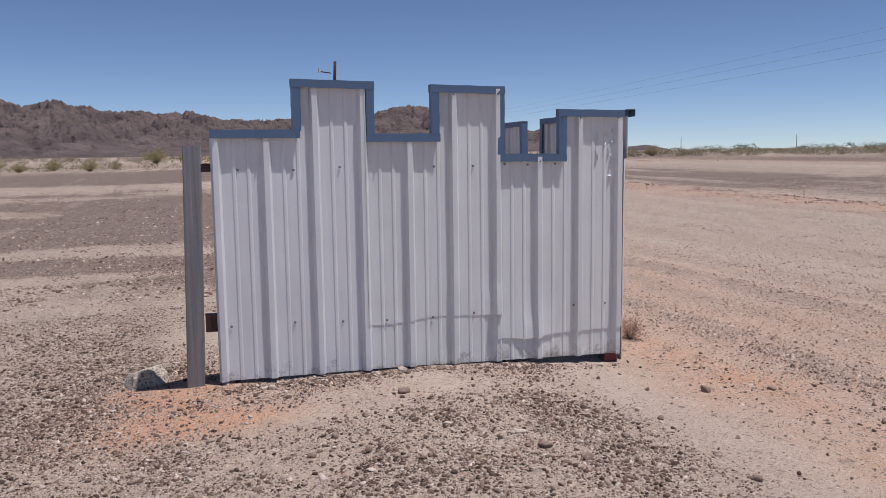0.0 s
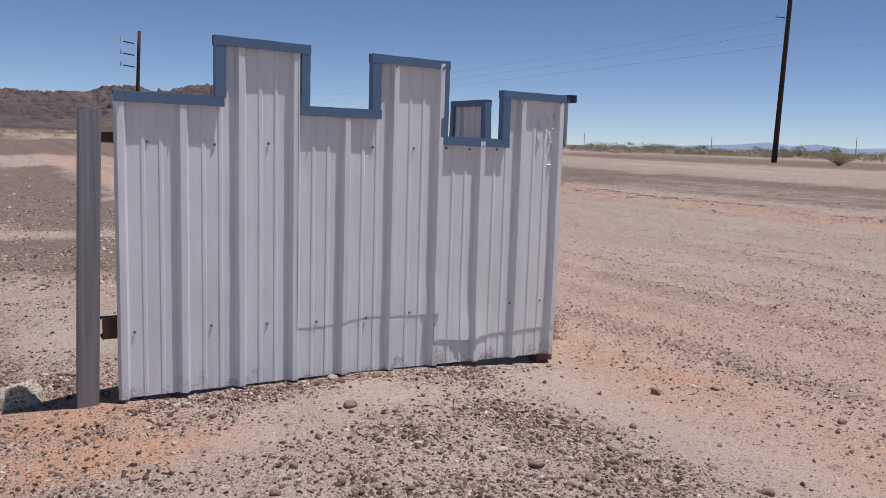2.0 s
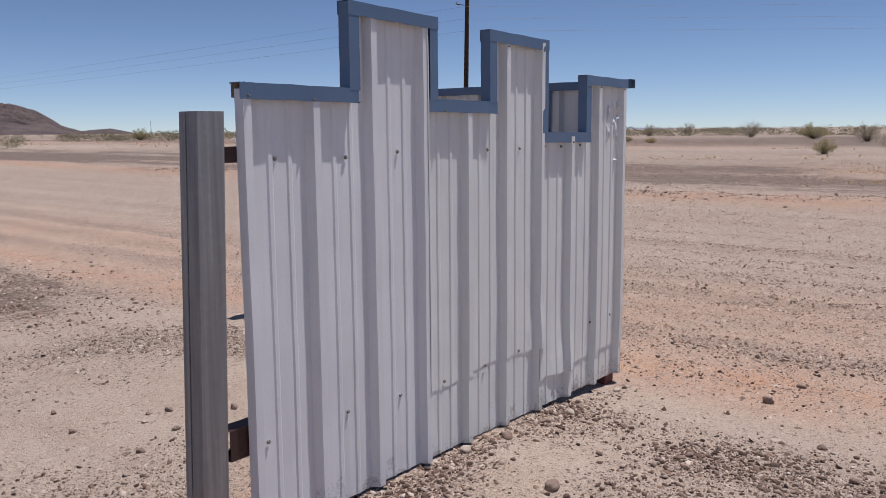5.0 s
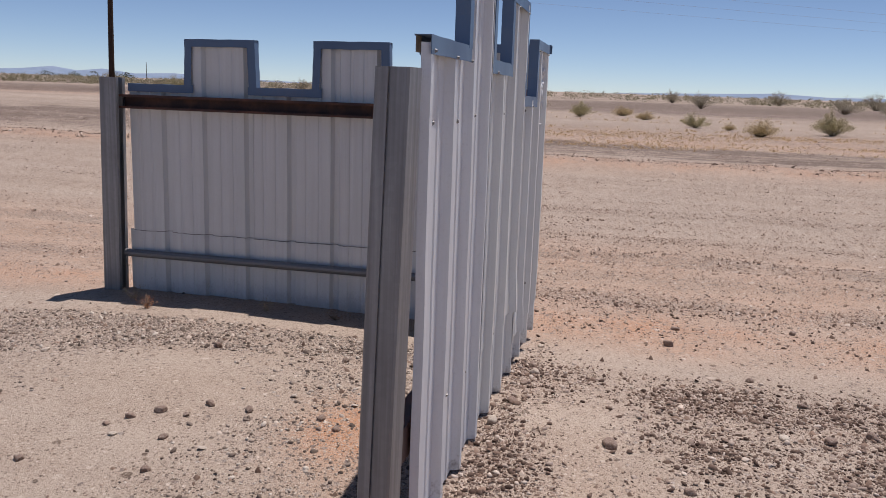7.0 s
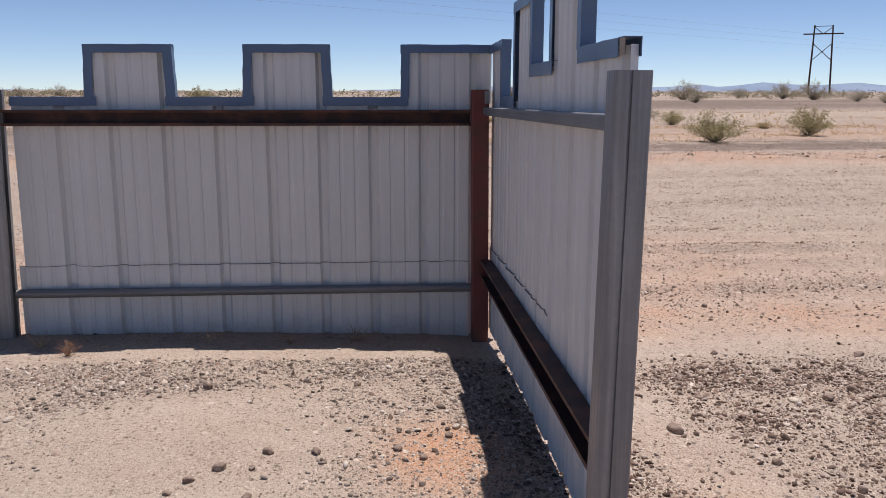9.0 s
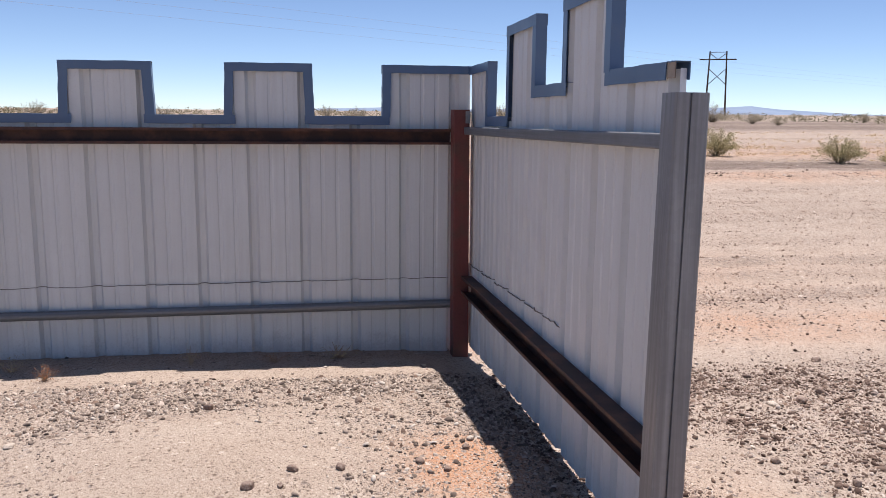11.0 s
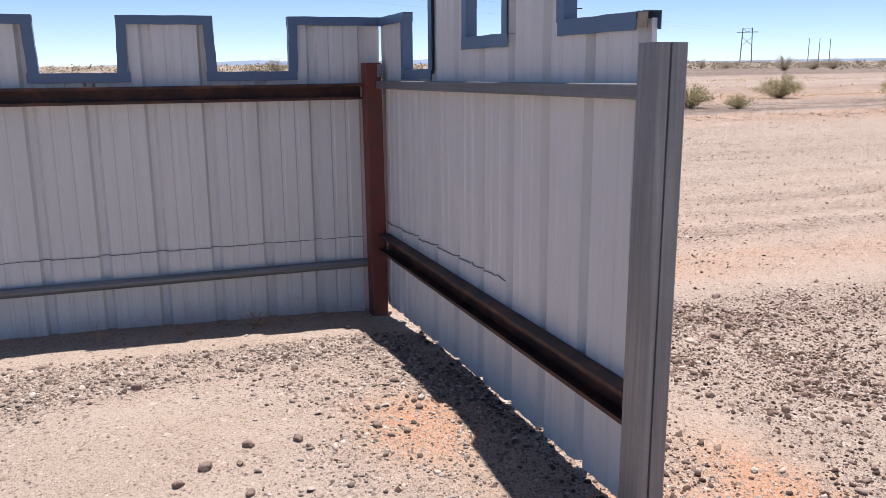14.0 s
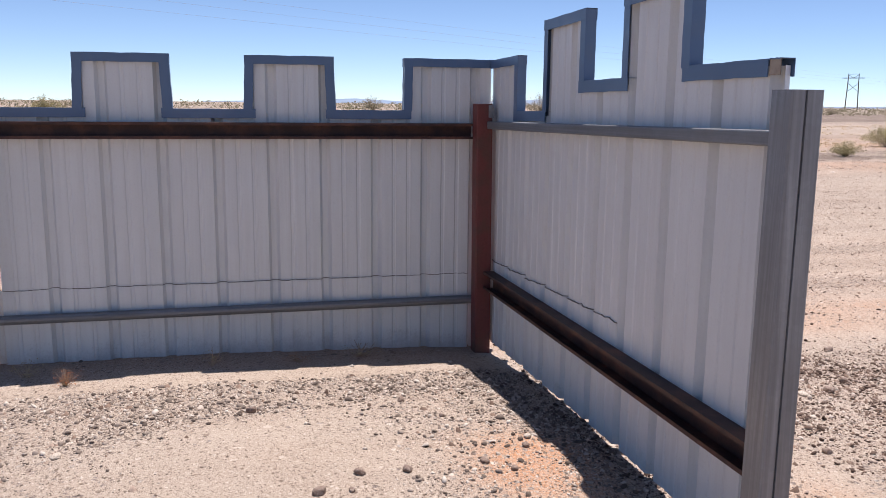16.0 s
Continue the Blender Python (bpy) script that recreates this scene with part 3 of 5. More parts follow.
def screw_bmesh(centre, normal, r=0.0055, washer=0.0088):
    bm = bmesh.new()
    m = Matrix.Translation(centre) @ Vector((0, 0, 1)).rotation_difference(Vector(normal)).to_matrix().to_4x4()
    bmesh.ops.create_cone(bm, cap_ends=True, segments=10, radius1=washer, radius2=washer * 0.9, depth=0.002, matrix=m @ Matrix.Translation((0, 0, 0.001)))
    bmesh.ops.create_cone(bm, cap_ends=True, segments=6, radius1=r, radius2=r * 0.85, depth=0.005, matrix=m @ Matrix.Translation((0, 0, 0.0045)))
    return bm


def channel(p0, p1, depth_dir, depth, za, zb, lip=0.016, t=0.003, drop=0.0):
    """Lipped C channel from p0 to p1 (x, y), its web at p and its open side depth along depth_dir, z0 to z1 at both ends."""
    dx, dy = depth_dir

    def ring(p, fall):
        z0, z1 = za + fall, zb + fall
        def q(d, z):
            return (p[0] + dx * d, p[1] + dy * d, z)
        outer = [q(depth, z1 - lip), q(depth, z1), q(0, z1), q(0, z0), q(depth, z0), q(depth, z0 + lip)]
        inner = [q(depth - t, z0 + lip), q(depth - t, z0 + t), q(t, z0 + t), q(t, z1 - t), q(depth - t, z1 - t), q(depth - t, z1 - lip)]
        return outer + inner
    rings = [ring(tuple(a + (b - a) * i / 8 for a, b in zip(p0, p1)), drop * i / 8) for i in range(9)]
    return extrude_profile(None, rings, closed=True)


def tube(p0, p1, w, h, bevel=0.006):
    """Rectangular tube along p0 to p1, rounded."""
    p0, p1 = Vector(p0), Vector(p1)
    d = (p1 - p0).normalized()
    side = d.cross(Vector((0, 0, 1))).normalized() if abs(d.z) < 0.9 else Vector((1, 0, 0))
    up = side.cross(d)
    ring = []
    for sx, sy in ((1, 1), (-1, 1), (-1, -1), (1, -1)):
        a0 = math.atan2(sy, sx) - math.pi / 4
        for k in range(4):
            a = a0 + k / 3 * math.pi / 2
            ring.append(side * (sx * (w / 2 - bevel) + bevel * math.cos(a)) + up * (sy * (h / 2 - bevel) + bevel * math.sin(a)))
    return extrude_profile(None, [[p + r for r in ring] for p in (p0, p0.lerp(p1, 0.5), p1)], closed=True)


def pipe(p0, p1, r, sides=14):
    p0, p1 = Vector(p0), Vector(p1)
    d = (p1 - p0).normalized()
    side = d.cross(Vector((0.31, 0.2, 0.93))).normalized()
    up = side.cross(d)
    ring = [side * r * math.cos(2 * math.pi * k / sides) + up * r * math.sin(2 * math.pi * k / sides) for k in range(sides)]
    return extrude_profile(None, [[p + q for q in ring] for p in (p0, p1)], closed=True)


# wall A: the stepped face seen first
wall_a = thing("corrugated_metal_wall", (-1.3, 0, 0), "stepped grey-white corrugated sheet metal wall with faded blue caps", "metal wall", "walls of the enclosure")
TOP_A = [(-3, -2.145, 1.69), (-2.145, -1.67, 2.0), (-1.67, -1.24, 1.66), (-1.24, -0.775, 1.97), (-0.775, -0.325, 1.515), (-0.325, 0.5, 1.815)]


def bottom_a(u):
    return 0.137 - 0.010 * (u + 2.68) - 0.016 * max(0, u + 1.4)


def edge_mid(u):
    return 0.432 + 0.022 * (u + 1.67) + 0.012 * math.sin(u * 9)


def edge_right(u):
    return 0.268 + 0.016 * max(0, u + 0.55) - 0.05 * math.exp(-((u + 0.56) / 0.13) ** 2) * 0.4


part("panel", sheet(-2.671, -1.685, PITCH_A, FIRST_A, bottom_a, TOP_A, place_a, 0.0, seed=1), WHITE_A, wall_a, "full-height cool white ribbed sheet")
part("panel", sheet(-1.712, -0.765, PITCH_A, FIRST_A, edge_mid, TOP_A, place_a, 0.003, ragged=0.003, seed=2, flare=lambda u, z: 0.017 * math.exp(-((u + 0.79) / 0.07) ** 2 - ((z - 0.45) / 0.16) ** 2)), WHITE_B, wall_a, "warm grey-white ribbed sheet lapped over the one below")
part("panel", sheet(-0.815, 0.156, PITCH_A, FIRST_A, edge_right, TOP_A, place_a, 0.0055, ragged=0.003, seed=2, flare=lambda u, z: 0.015 * math.exp(-((u + 0.56) / 0.11) ** 2 - ((z - 0.27) / 0.14) ** 2)), WHITE_B, wall_a, "dented grey-white ribbed sheet lapped over the one below")


def lap_a(u):
    return 0.608 + 0.034 * min(1.7, max(0.0, -u))


part("lower_panel", sheet(-1.70, 0.154, PITCH_A, FIRST_A, bottom_a, [(k * 0.05 - 0.001, k * 0.05 + 0.051, lap_a(k * 0.05 + 0.025)) for k in range(-40, 5)], place_a, 0.0002, seed=2, ragged_top=0.014), WHITE_B, wall_a, "short ribbed sheet along the foot of the wall")

OUT_A, IN_A = 0.0365, -0.014


def cap(wall, place, p0, p1, face, inward, o0=OUT_A, o1=IN_A):
    return part("cap_trim", trim_run(p0, p1, face, place, o0, o1, inward=inward), BLUE, wall)


def crenel_caps(wall, place, lows, merlons, o0, o1):
    """lows: (u0, u1, z0, z1); merlons: (u0, u1, z0, z1, foot_left, foot_right, spread)."""
    for u0, u1, z0, z1 in lows:
        cap(wall, place, (u0, z0), (u1, z1), 0.053, (0, -1), o0, o1)
    for u0, u1, z0, z1, fl, fr, spread in merlons:
        cap(wall, place, (u0, z0), (u1, z1), 0.050, (0, -1), o0 + 0.0022, o1 - 0.0022)
        if fl is not None:
            cap(wall, place, (u0 + 0.003 - spread, fl), (u0 + 0.003, z0 - 0.003), 0.055, (1, 0), o0 + 0.0008, o1 - 0.0008)
        if fr is not None:
            cap(wall, place, (u1 - 0.003 + spread, fr), (u1 - 0.003, z1 - 0.003), 0.051, (-1, 0), o0 + 0.0008, o1 - 0.0008)


crenel_caps(wall_a, place_a,
            [(-2.615, -2.123, 1.7107, 1.708), (-1.703, -1.206, 1.681, 1.678), (-0.786, -0.294, 1.540, 1.533)],
            [(-2.172, -1.644, 2.020, 2.009, 1.700, 1.675, 0.0), (-1.269, -0.750, 1.995, 1.986, 1.672, 1.534, 0.0), (-0.354, 0.152, 1.838, 1.832, 1.528, None, 0.0)],
            OUT_A, IN_A)

for u, z in ((-2.51, 1.462), (-2.168, 1.456), (-1.873, 1.469), (-1.245, 1.462), (-0.972, 1.461), (-0.745, 1.468), (-0.575, 1.463), (-0.37, 1.466),
             (-2.586, 0.483), (-2.19, 0.482), (-1.879, 0.466), (-1.585, 0.452), (-1.268, 0.450), (-0.974, 0.458), (-0.225, 0.462), (0.022, 0.462)):
    part("screw", screw_bmesh(place_a(u, 0.003 + (0.003 if u > -1.7 else 0) + (0.003 if u > -0.8 else 0), z), (0, -1, 0)), SCREW, wall_a)
for u, z in ((-2.64, 1.690), (-2.35, 1.683), (-2.128, 1.68), (-1.113, 1.955), (-0.80, 1.955), (-0.495, 1.507), (-0.325, 1.80), (-0.19, 1.80), (0.104, 1.80), (-1.60, 1.655)):
    part("trim_screw", screw_bmesh(place_a(u, OUT_A + 0.002, z - 0.022), (0, -1, 0), 0.004, 0.006), SCREW, wall_a)

part("top_rail", tube((-2.748, 0.044, 1.489), (0.034, 0.044, 1.453), 0.062, 0.046, 0.006), GALV_RAIL, wall_a, "grey galvanised steel tube")
part("bottom_rail", channel((-2.76, 0.014), (0.034, 0.014), (0, 1), 0.068, 0.462, 0.570, drop=-0.018), BROWN, wall_a, "rusty brown primed steel channel")


def post_bmesh(base, top, w, d, seam, turn):
    """Box post folded from two lipped channels: a groove runs down the faces where the lips meet."""
    g, gd = 0.004, 0.007
    r = 0.006
    sx = seam
    ring = [(-w / 2 + r, -d / 2), (w / 2 - r, -d / 2), (w / 2, -d / 2 + r), (w / 2, d / 2 - r), (w / 2 - r, d / 2), (-w / 2 + r, d / 2), (-w / 2, d / 2 - r),
            (-w / 2, sx + g), (-w / 2 + gd, sx + g * 0.6), (-w / 2 + gd, sx - g * 0.6), (-w / 2, sx - g), (-w / 2, -d / 2 + r)]
    cs, sn = math.cos(radians(turn)), math.sin(radians(turn))
    ring = [(a * cs - e * sn, a * sn + e * cs) for a, e in ring]
    rings = []
    for i in range(9):
        s = i / 8
        c = Vector(base).lerp(Vector(top), s)
        rings.append([(c.x + a, c.y + b, c.z) for a, b in ring])
    return extrude_profile(None, rings, closed=True)


part("end_post", post_bmesh((-2.841, 0.073, -0.25), (-2.795, 0.036, 1.625), 0.106, 0.099, 0.006, -4.0), GALV, wall_a, "grey galvanised boxed steel post set in the ground")

part("cap_trim", trim_run((-2.672, 1.711), (-2.6155, 1.7107), 0.053, place_a, OUT_A, IN_A, inner=0.004), BLUE, wall_a, "blue cap end with its inner leg cut away")
TAN = primer("tan_backing_paint", (0.40, 0.33, 0.25), (0.33, 0.25, 0.18))
part("cap_lining", trim_run((-2.670, 1.7085), (-2.617, 1.7082), 0.046, place_a, IN_A + 0.006, IN_A + 0.0035), TAN, wall_a, "bare tan inside of the cap end")


def lap_edge(u0, u1, pitch, first, top, place, shift, seed, rag, tall):
    """A dark line along the cut edge of a lapped sheet: a thin uneven strip that follows its ribs."""
    prof, at = rib_profile(u0, u1, pitch, first)
    us = sorted({round(u, 4) for u, _ in prof} | {round(u0 + (u1 - u0) * k / 160, 4) for k in range(161)})
    bm = bmesh.new()
    cols = []
    for u in us:
        z = top(u) + rag * (noise.noise(Vector((u * 6, seed, 5))) + 0.6 * noise.noise(Vector((u * 31, seed, 8))))
        h = tall * (0.55 + 0.9 * abs(noise.noise(Vector((u * 17, seed, 2)))))
        o = at(u) + shift
        cols.append([bm.verts.new(place(u, o, z - h)), bm.verts.new(place(u, o - 0.0035, z - h * 0.5)), bm.verts.new(place(u, o - 0.003, z + 0.0015)), bm.verts.new(place(u, o, z + 0.002))])
    for a, b2 in zip(cols, cols[1:]):
        for k in range(3):
            bm.faces.new((a[k], a[k + 1], b2[k + 1], b2[k]))
    return bm


DARK_EDGE = primer("dark_edge", (0.09, 0.07, 0.06), (0.14, 0.10, 0.08))
part("lap_edge", lap_edge(-1.69, 0.125, PITCH_A, FIRST_A, lap_a, place_a, 0.0002 - 0.0016, 2, 0.014, 0.0028), DARK_EDGE, wall_a, "dark uneven line along the edge of the lapped sheet")

# wall B: the second side of the enclosure
wall_b = thing("corrugated_metal_wall", (0.16, 1.4, 0), "crenellated white corrugated sheet metal wall on steel rails", "metal wall", "walls of the enclosure")
TOP_B = [(-1, 0.54, 1.82), (0.54, 1.0, 1.516), (1.0, 1.475, 1.82), (1.475, 1.92, 1.516), (1.92, 2.395, 1.82), (2.395, 4, 1.516)]
part("panel", sheet(0.050, 1.066, PITCH_B, FIRST_B, lambda u: 0.47, TOP_B, place_b, 0.003, seed=11), WHITE_IN, wall_b)
part("corner_strip", sheet(0.008, 0.052, PITCH_B, FIRST_B, lambda u: 1.50, TOP_B, place_b, 0.003, seed=11), WHITE_IN, wall_b, "narrow strip of sheet closing the top of the corner")
part("panel", sheet(1.004, 1.990, PITCH_B, FIRST_B, lambda u: 0.47, TOP_B, place_b, 0.0055, seed=11), WHITE_IN, wall_b)
part("panel", sheet(1.928, 2.851, PITCH_B, FIRST_B, lambda u: 0.47, TOP_B, place_b, 0.003, seed=11), WHITE_IN, wall_b)
part("lower_panel", sheet(0.050, 2.90, PITCH_B, FIRST_B, lambda u: -0.08, [(-1, 4, 0.515)], place_b, 0.0005, seed=11, ragged_top=0.005), WHITE_IN, wall_b, "short ribbed sheet along the foot of the wall")
part("lap_edge", lap_edge(0.14, 2.895, PITCH_B, FIRST_B, lambda u: 0.515, place_b, 0.0005 - 0.0016, 11, 0.005, 0.0012), DARK_EDGE, wall_b, "dark uneven line along the edge of the lapped sheet")
OUT_B, IN_B = 0.040, -0.017
crenel_caps(wall_b, place_b,
            [(0.515, 1.03, 1.536, 1.536), (1.435, 1.955, 1.536, 1.536), (2.355, 2.85, 1.536, 1.535)],
            [(-0.034, 0.559, 1.846, 1.845, None, 1.530, 0.005), (0.980, 1.492, 1.844, 1.842, 1.530, 1.530, 0.014), (1.903, 2.412, 1.840, 1.838, 1.530, 1.530, 0.014)],
            OUT_B, IN_B)
part("top_rail", channel((0.178, 0.136), (0.178, 2.90), (-1, 0), 0.066, 1.366, 1.460), BROWN, wall_b, "dark rusty brown steel channel")
part("bottom_rail", pipe((0.150, 0.12, 0.352), (0.150, 2.90, 0.354), 0.0275), GALV_RAIL, wall_b, "grey galvanised steel pipe")
part("corner_post", tube((0.084, 0.076, -0.25), (0.084, 0.090, 1.580), 0.102, 0.100, 0.008), RED, wall_b, "red oxide primed square steel post")


def c_post(base, top, w, d, lip, t=0.003):
    """Upright lipped channel, open towards -y."""
    o = [(-w / 2 + lip, -d / 2), (-w / 2, -d / 2), (-w / 2, d / 2), (w / 2, d / 2), (w / 2, -d / 2), (w / 2 - lip, -d / 2)]
    i = [(w / 2 - lip, -d / 2 + t), (w / 2 - t, -d / 2 + t), (w / 2 - t, d / 2 - t), (-w / 2 + t, d / 2 - t), (-w / 2 + t, -d / 2 + t), (-w / 2 + lip, -d / 2 + t)]
    rings = []
    for k in range(5):
        c = Vector(base).lerp(Vector(top), k / 4)
        rings.append([(c.x + a, c.y + b, c.z) for a, b in o + i])
    return extrude_profile(None, rings, closed=True)


part("end_post", c_post((0.130, 2.985, -0.25), (0.130, 2.945, 1.572), 0.105, 0.125, 0.03), GALV, wall_b, "grey galvanised lipped channel post")

for wall in (wall_a, wall_b):
    for child in wall.children:
        child.location = -wall.location

# ---- distance: mountains ----
def range_mesh(name, crest, r0, r1, mat, seed, rows=100, cols=760, ridged=1.0):
    """A range of hills round the camera's place. crest: (azimuth, elevation) in degrees along its top."""
    crest = sorted(crest)
    az = np.linspace(crest[0][0], crest[-1][0], cols)
    el = np.interp(az, [c[0] for c in crest], [c[1] for c in crest])
    s = np.linspace(0, 1, rows)[:, None]
    a = np.radians(az)[None, :]
    r = r0 + (r1 - r0) * s
    x, y = r * np.cos(a), r * np.sin(a)
    k = 1 / 190.0
    f = fbm(x * k, y * k, seed, 6)
    rid = 1 - np.abs(2 * fbm(x * k * 3.4, y * k * 3.4, seed + 9, 5) - 1)
    top = np.tan(np.radians(el))[None, :] * r1 * 0.93
    bell = np.where(s < 0.82, (s / 0.82) ** 1.25, 1 - ((s - 0.82) / 0.18) ** 2 * 0.6)
    rid = rid + 0.55 * (1 - np.abs(2 * fbm((x + 0.5 * y) * k * 9, (y - 0.5 * x) * k * 5, seed + 17, 4) - 1) - 0.65)
    shape = 0.55 + 1.0 * ridged * (rid - 0.62) + 0.7 * (f - 0.5)
    h = top * bell * np.clip(0.93 + (shape - 0.55) * (1.15 - 1.08 * np.clip(s / 0.82, 0, 1) ** 3), 0.15, 1.3)
    z = h + 0.9
    idx = np.arange(rows * cols).reshape(rows, cols)
    fc = np.stack([idx[:-1, :-1], idx[:-1, 1:], idx[1:, 1:], idx[1:, :-1]], -1).reshape(-1, 4)
    return arrays_mesh(name, np.stack([x + 0 * z, y + 0 * z, z], -1).reshape(-1, 3), fc, mat, False)


MOUNTAIN = plain_noise("brown_mountain_rock", (0.085, 0.066, 0.064), (0.165, 0.126, 0.116), 0.012, relief=(0.016, 34.0))
# The blue of distance haze is part of the hills' base colour.
FAR_HILL = plain_noise("hazy_blue_hills", (0.19, 0.245, 0.33), (0.24, 0.295, 0.385), 0.004)
tagged(new("mountain", range_mesh("mountain", [(132, 1.6), (120, 2.7), (110, 3.0), (103, 3.3), (100.3, 3.42), (99.15, 3.1), (97.4, 3.63), (96.1, 3.23), (95.6, 3.31), (95.2, 3.07), (94, 2.83), (92.8, 2.98), (91.4, 2.77), (89.2, 2.84), (87.1, 2.44), (84, 2.4), (80, 2.8), (79.15, 2.87), (78.5, 2.72), (77.3, 2.7), (76.3, 3.0), (75.4, 2.98), (74.85, 3.1), (73.7, 2.89), (73.2, 2.93), (72.5, 2.57),
                                                       (71.5, 2.22), (70.2, 1.92), (69.2, 1.72), (68.1, 1.38), (67.3, 1.6), (66.5, 1.4), (65.4, 1.84), (64.8, 1.9), (63.6, 1.5), (62.75, 1.09), (61.9, 0.53), (60.8, 0.2), (59.1, 0.36), (57.5, 0.02)], 2100, 3300, MOUNTAIN, 61)),
       "barren brown rocky mountain range across the plain", "mountain", kind="structure")
tagged(new("backdrop", range_mesh("backdrop", [(46, 0.05), (40, 0.4), (38.2, 0.62), (36.8, 0.38), (35.4, 0.55), (33.5, 0.3), (31.2, 0.42), (28.5, 0.2), (22, 0.05)], 3900, 4450, FAR_HILL, 67, 20, 240, 0.5)),
       "low hazy blue hills on the horizon", "hills", kind="structure")
tagged(new("backdrop", range_mesh("backdrop", [(2, 0.04), (-5, 0.25), (-8, 0.36), (-11, 0.2), (-17, 0.28), (-19.9, 0.38), (-21, 0.52), (-22.1, 0.34), (-23.5, 0.47), (-24.8, 0.67), (-26.2, 0.51), (-28.2, 0.46), (-30.3, 0.62), (-32, 0.4), (-34, 0.26), (-37, 0.08), (-48, 0.2), (-56, 0.05)], 3900, 4450, FAR_HILL, 71, 20, 300, 0.5)),
       "low hazy blue hills on the horizon", "hills", kind="structure")


# ---- poles and cables ----
def gz(x, y):
    return float(ground_z(np.array([x]), np.array([y]))[0])


def taper_pole(p0, p1, r0, r1, sides=12, rows=6):
    p0, p1 = Vector(p0), Vector(p1)
    rings = []
    for i in range(rows + 1):
        c, r = p0.lerp(p1, i / rows), r0 + (r1 - r0) * i / rows
        rings.append([c + Vector((r * math.cos(2 * math.pi * k / sides), r * math.sin(2 * math.pi * k / sides), 0)) for k in range(sides)])
    return extrude_profile(None, rings, closed=True)


def utility_pole(x, y, height, r, label, arms, side, lean=(0, 0)):
    """Timber pole with short insulator arms on one side."""
    z = gz(x, y)
    p = thing("utility_pole", (x, y, z), label, "utility pole", "utility poles")
    part("pole", taper_pole((0, 0, -0.6), (lean[0], lean[1], height), r, r * 0.72), TIMBER, p, smooth_faces=True)
    for h in arms:
        a = part("arm", pipe((0, 0, height - h), (side[0] * 0.75, side[1] * 0.75, height - h + 0.08), 0.035, 8), TIMBER, p)
        part("insulator", taper_pole((side[0] * 0.72, side[1] * 0.72, height - h + 0.02), (side[0] * 0.72, side[1] * 0.72, height - h + 0.26), 0.09, 0.06, 8, 3), PORCELAIN, a)
    return p


def at_az(az, d, origin=(-3.5, -2.5)):
    return origin[0] + d * math.cos(radians(az)), origin[1] + d * math.sin(radians(az))


POLE_R = (58.6, 43.65)
utility_pole(*POLE_R, 17.7, 0.24, "tall dark timber utility pole on the plain", (2.4, 3.9, 5.4), (-0.5, 0.86), (0.43, -0.12))
POLE_L = (6.03, 45.9)
utility_pole(*POLE_L, 6.3, 0.12, "dark timber utility pole beside the scrub", (0.7, 1.35, 2.0), (-0.98, -0.2), (0.28, -0.05))
for azimuth, dist, tall in ((75.4, 330, 9.0), (56.7, 620, 9.0), (49.7, 640, 10.0), (-43.0, 480, 12.0), (-43.6, 482, 12.0), (-44.2, 484, 12.0), (41.5, 600, 11.0), (33.0, 560, 10.0), (70.5, 420, 8.5)):
    x, y = at_az(azimuth, dist)
    utility_pole(x, y, tall, 0.2, "distant timber utility pole on the desert plain", (0.5,), (0.7, 0.7))

x, y = at_az(78.5, 62)
postbox = thing("mailbox", (x, y, gz(x, y)), "white roadside box on a brown post by the pole", "mailbox")
part("post", tube((0, 0, -0.2), (0, 0, 0.9), 0.12, 0.12, 0.02), TIMBER, postbox)
part("box", tube((-0.24, 0, 1.0), (0.24, 0, 1.0), 0.24, 0.24, 0.08), PORCELAIN, postbox)


def h_frame(az, d, gap, tall):
    x, y = at_az(az, d, (-4.8, 1.2))
    p = thing("transmission_tower", (x, y, gz(x, y)), "distant timber H-frame transmission tower with cross bracing", "transmission tower", "transmission towers")
    p.rotation_euler = (0, 0, radians(az + 90))
    g = gap / 2
    for s in (-1, 1):
        part("leg", taper_pole((s * g * 1.12, 0, -0.6), (s * g * 0.92, 0, tall), 0.26, 0.19, 8, 3), TIMBER, p)
    zc = tall * 0.875
    part("crossarm", tube((-gap * 1.02, 0, zc), (gap * 1.02, 0, zc), 0.2, 0.34, 0.03), TIMBER, p)
    part("top_beam", tube((-g * 0.95, 0, tall * 0.985), (g * 0.95, 0, tall * 0.985), 0.12, 0.16, 0.02), TIMBER, p)
    for a, b in (((-g, tall * 0.49), (g, tall * 0.74)), ((g, tall * 0.49), (-g, tall * 0.74)), ((-g, tall * 0.98), (0, tall * 0.875)), ((g, tall * 0.98), (0, tall * 0.875))):
        part("brace", pipe((a[0], 0, a[1]), (b[0], 0, b[1]), 0.10, 6), TIMBER, p)


h_frame(-28.15, 255, 4.9, 18.3)
h_frame(-39.6, 470, 5.0, 17.5)


def cable(p0, p1, sag, r=0.009, parts=28):
    p0, p1 = Vector(p0), Vector(p1)
    bm = bmesh.new()
    rings = []
    for i in range(parts + 1):
        s = i / parts
        c = p0.lerp(p1, s) - Vector((0, 0, sag * 4 * s * (1 - s)))
        rings.append([bm.verts.new(c + Vector((0, 0, r)) if k == 0 else c + Vector((r * math.cos(k * 2.1), r * math.cos(k * 2.1), -r * 0.5 * k))) for k in range(3)])
    for a, b in zip(rings, rings[1:]):
        for k in range(3):
            bm.faces.new((a[k], a[(k + 1) % 3], b[(k + 1) % 3], b[k]))
    return bm


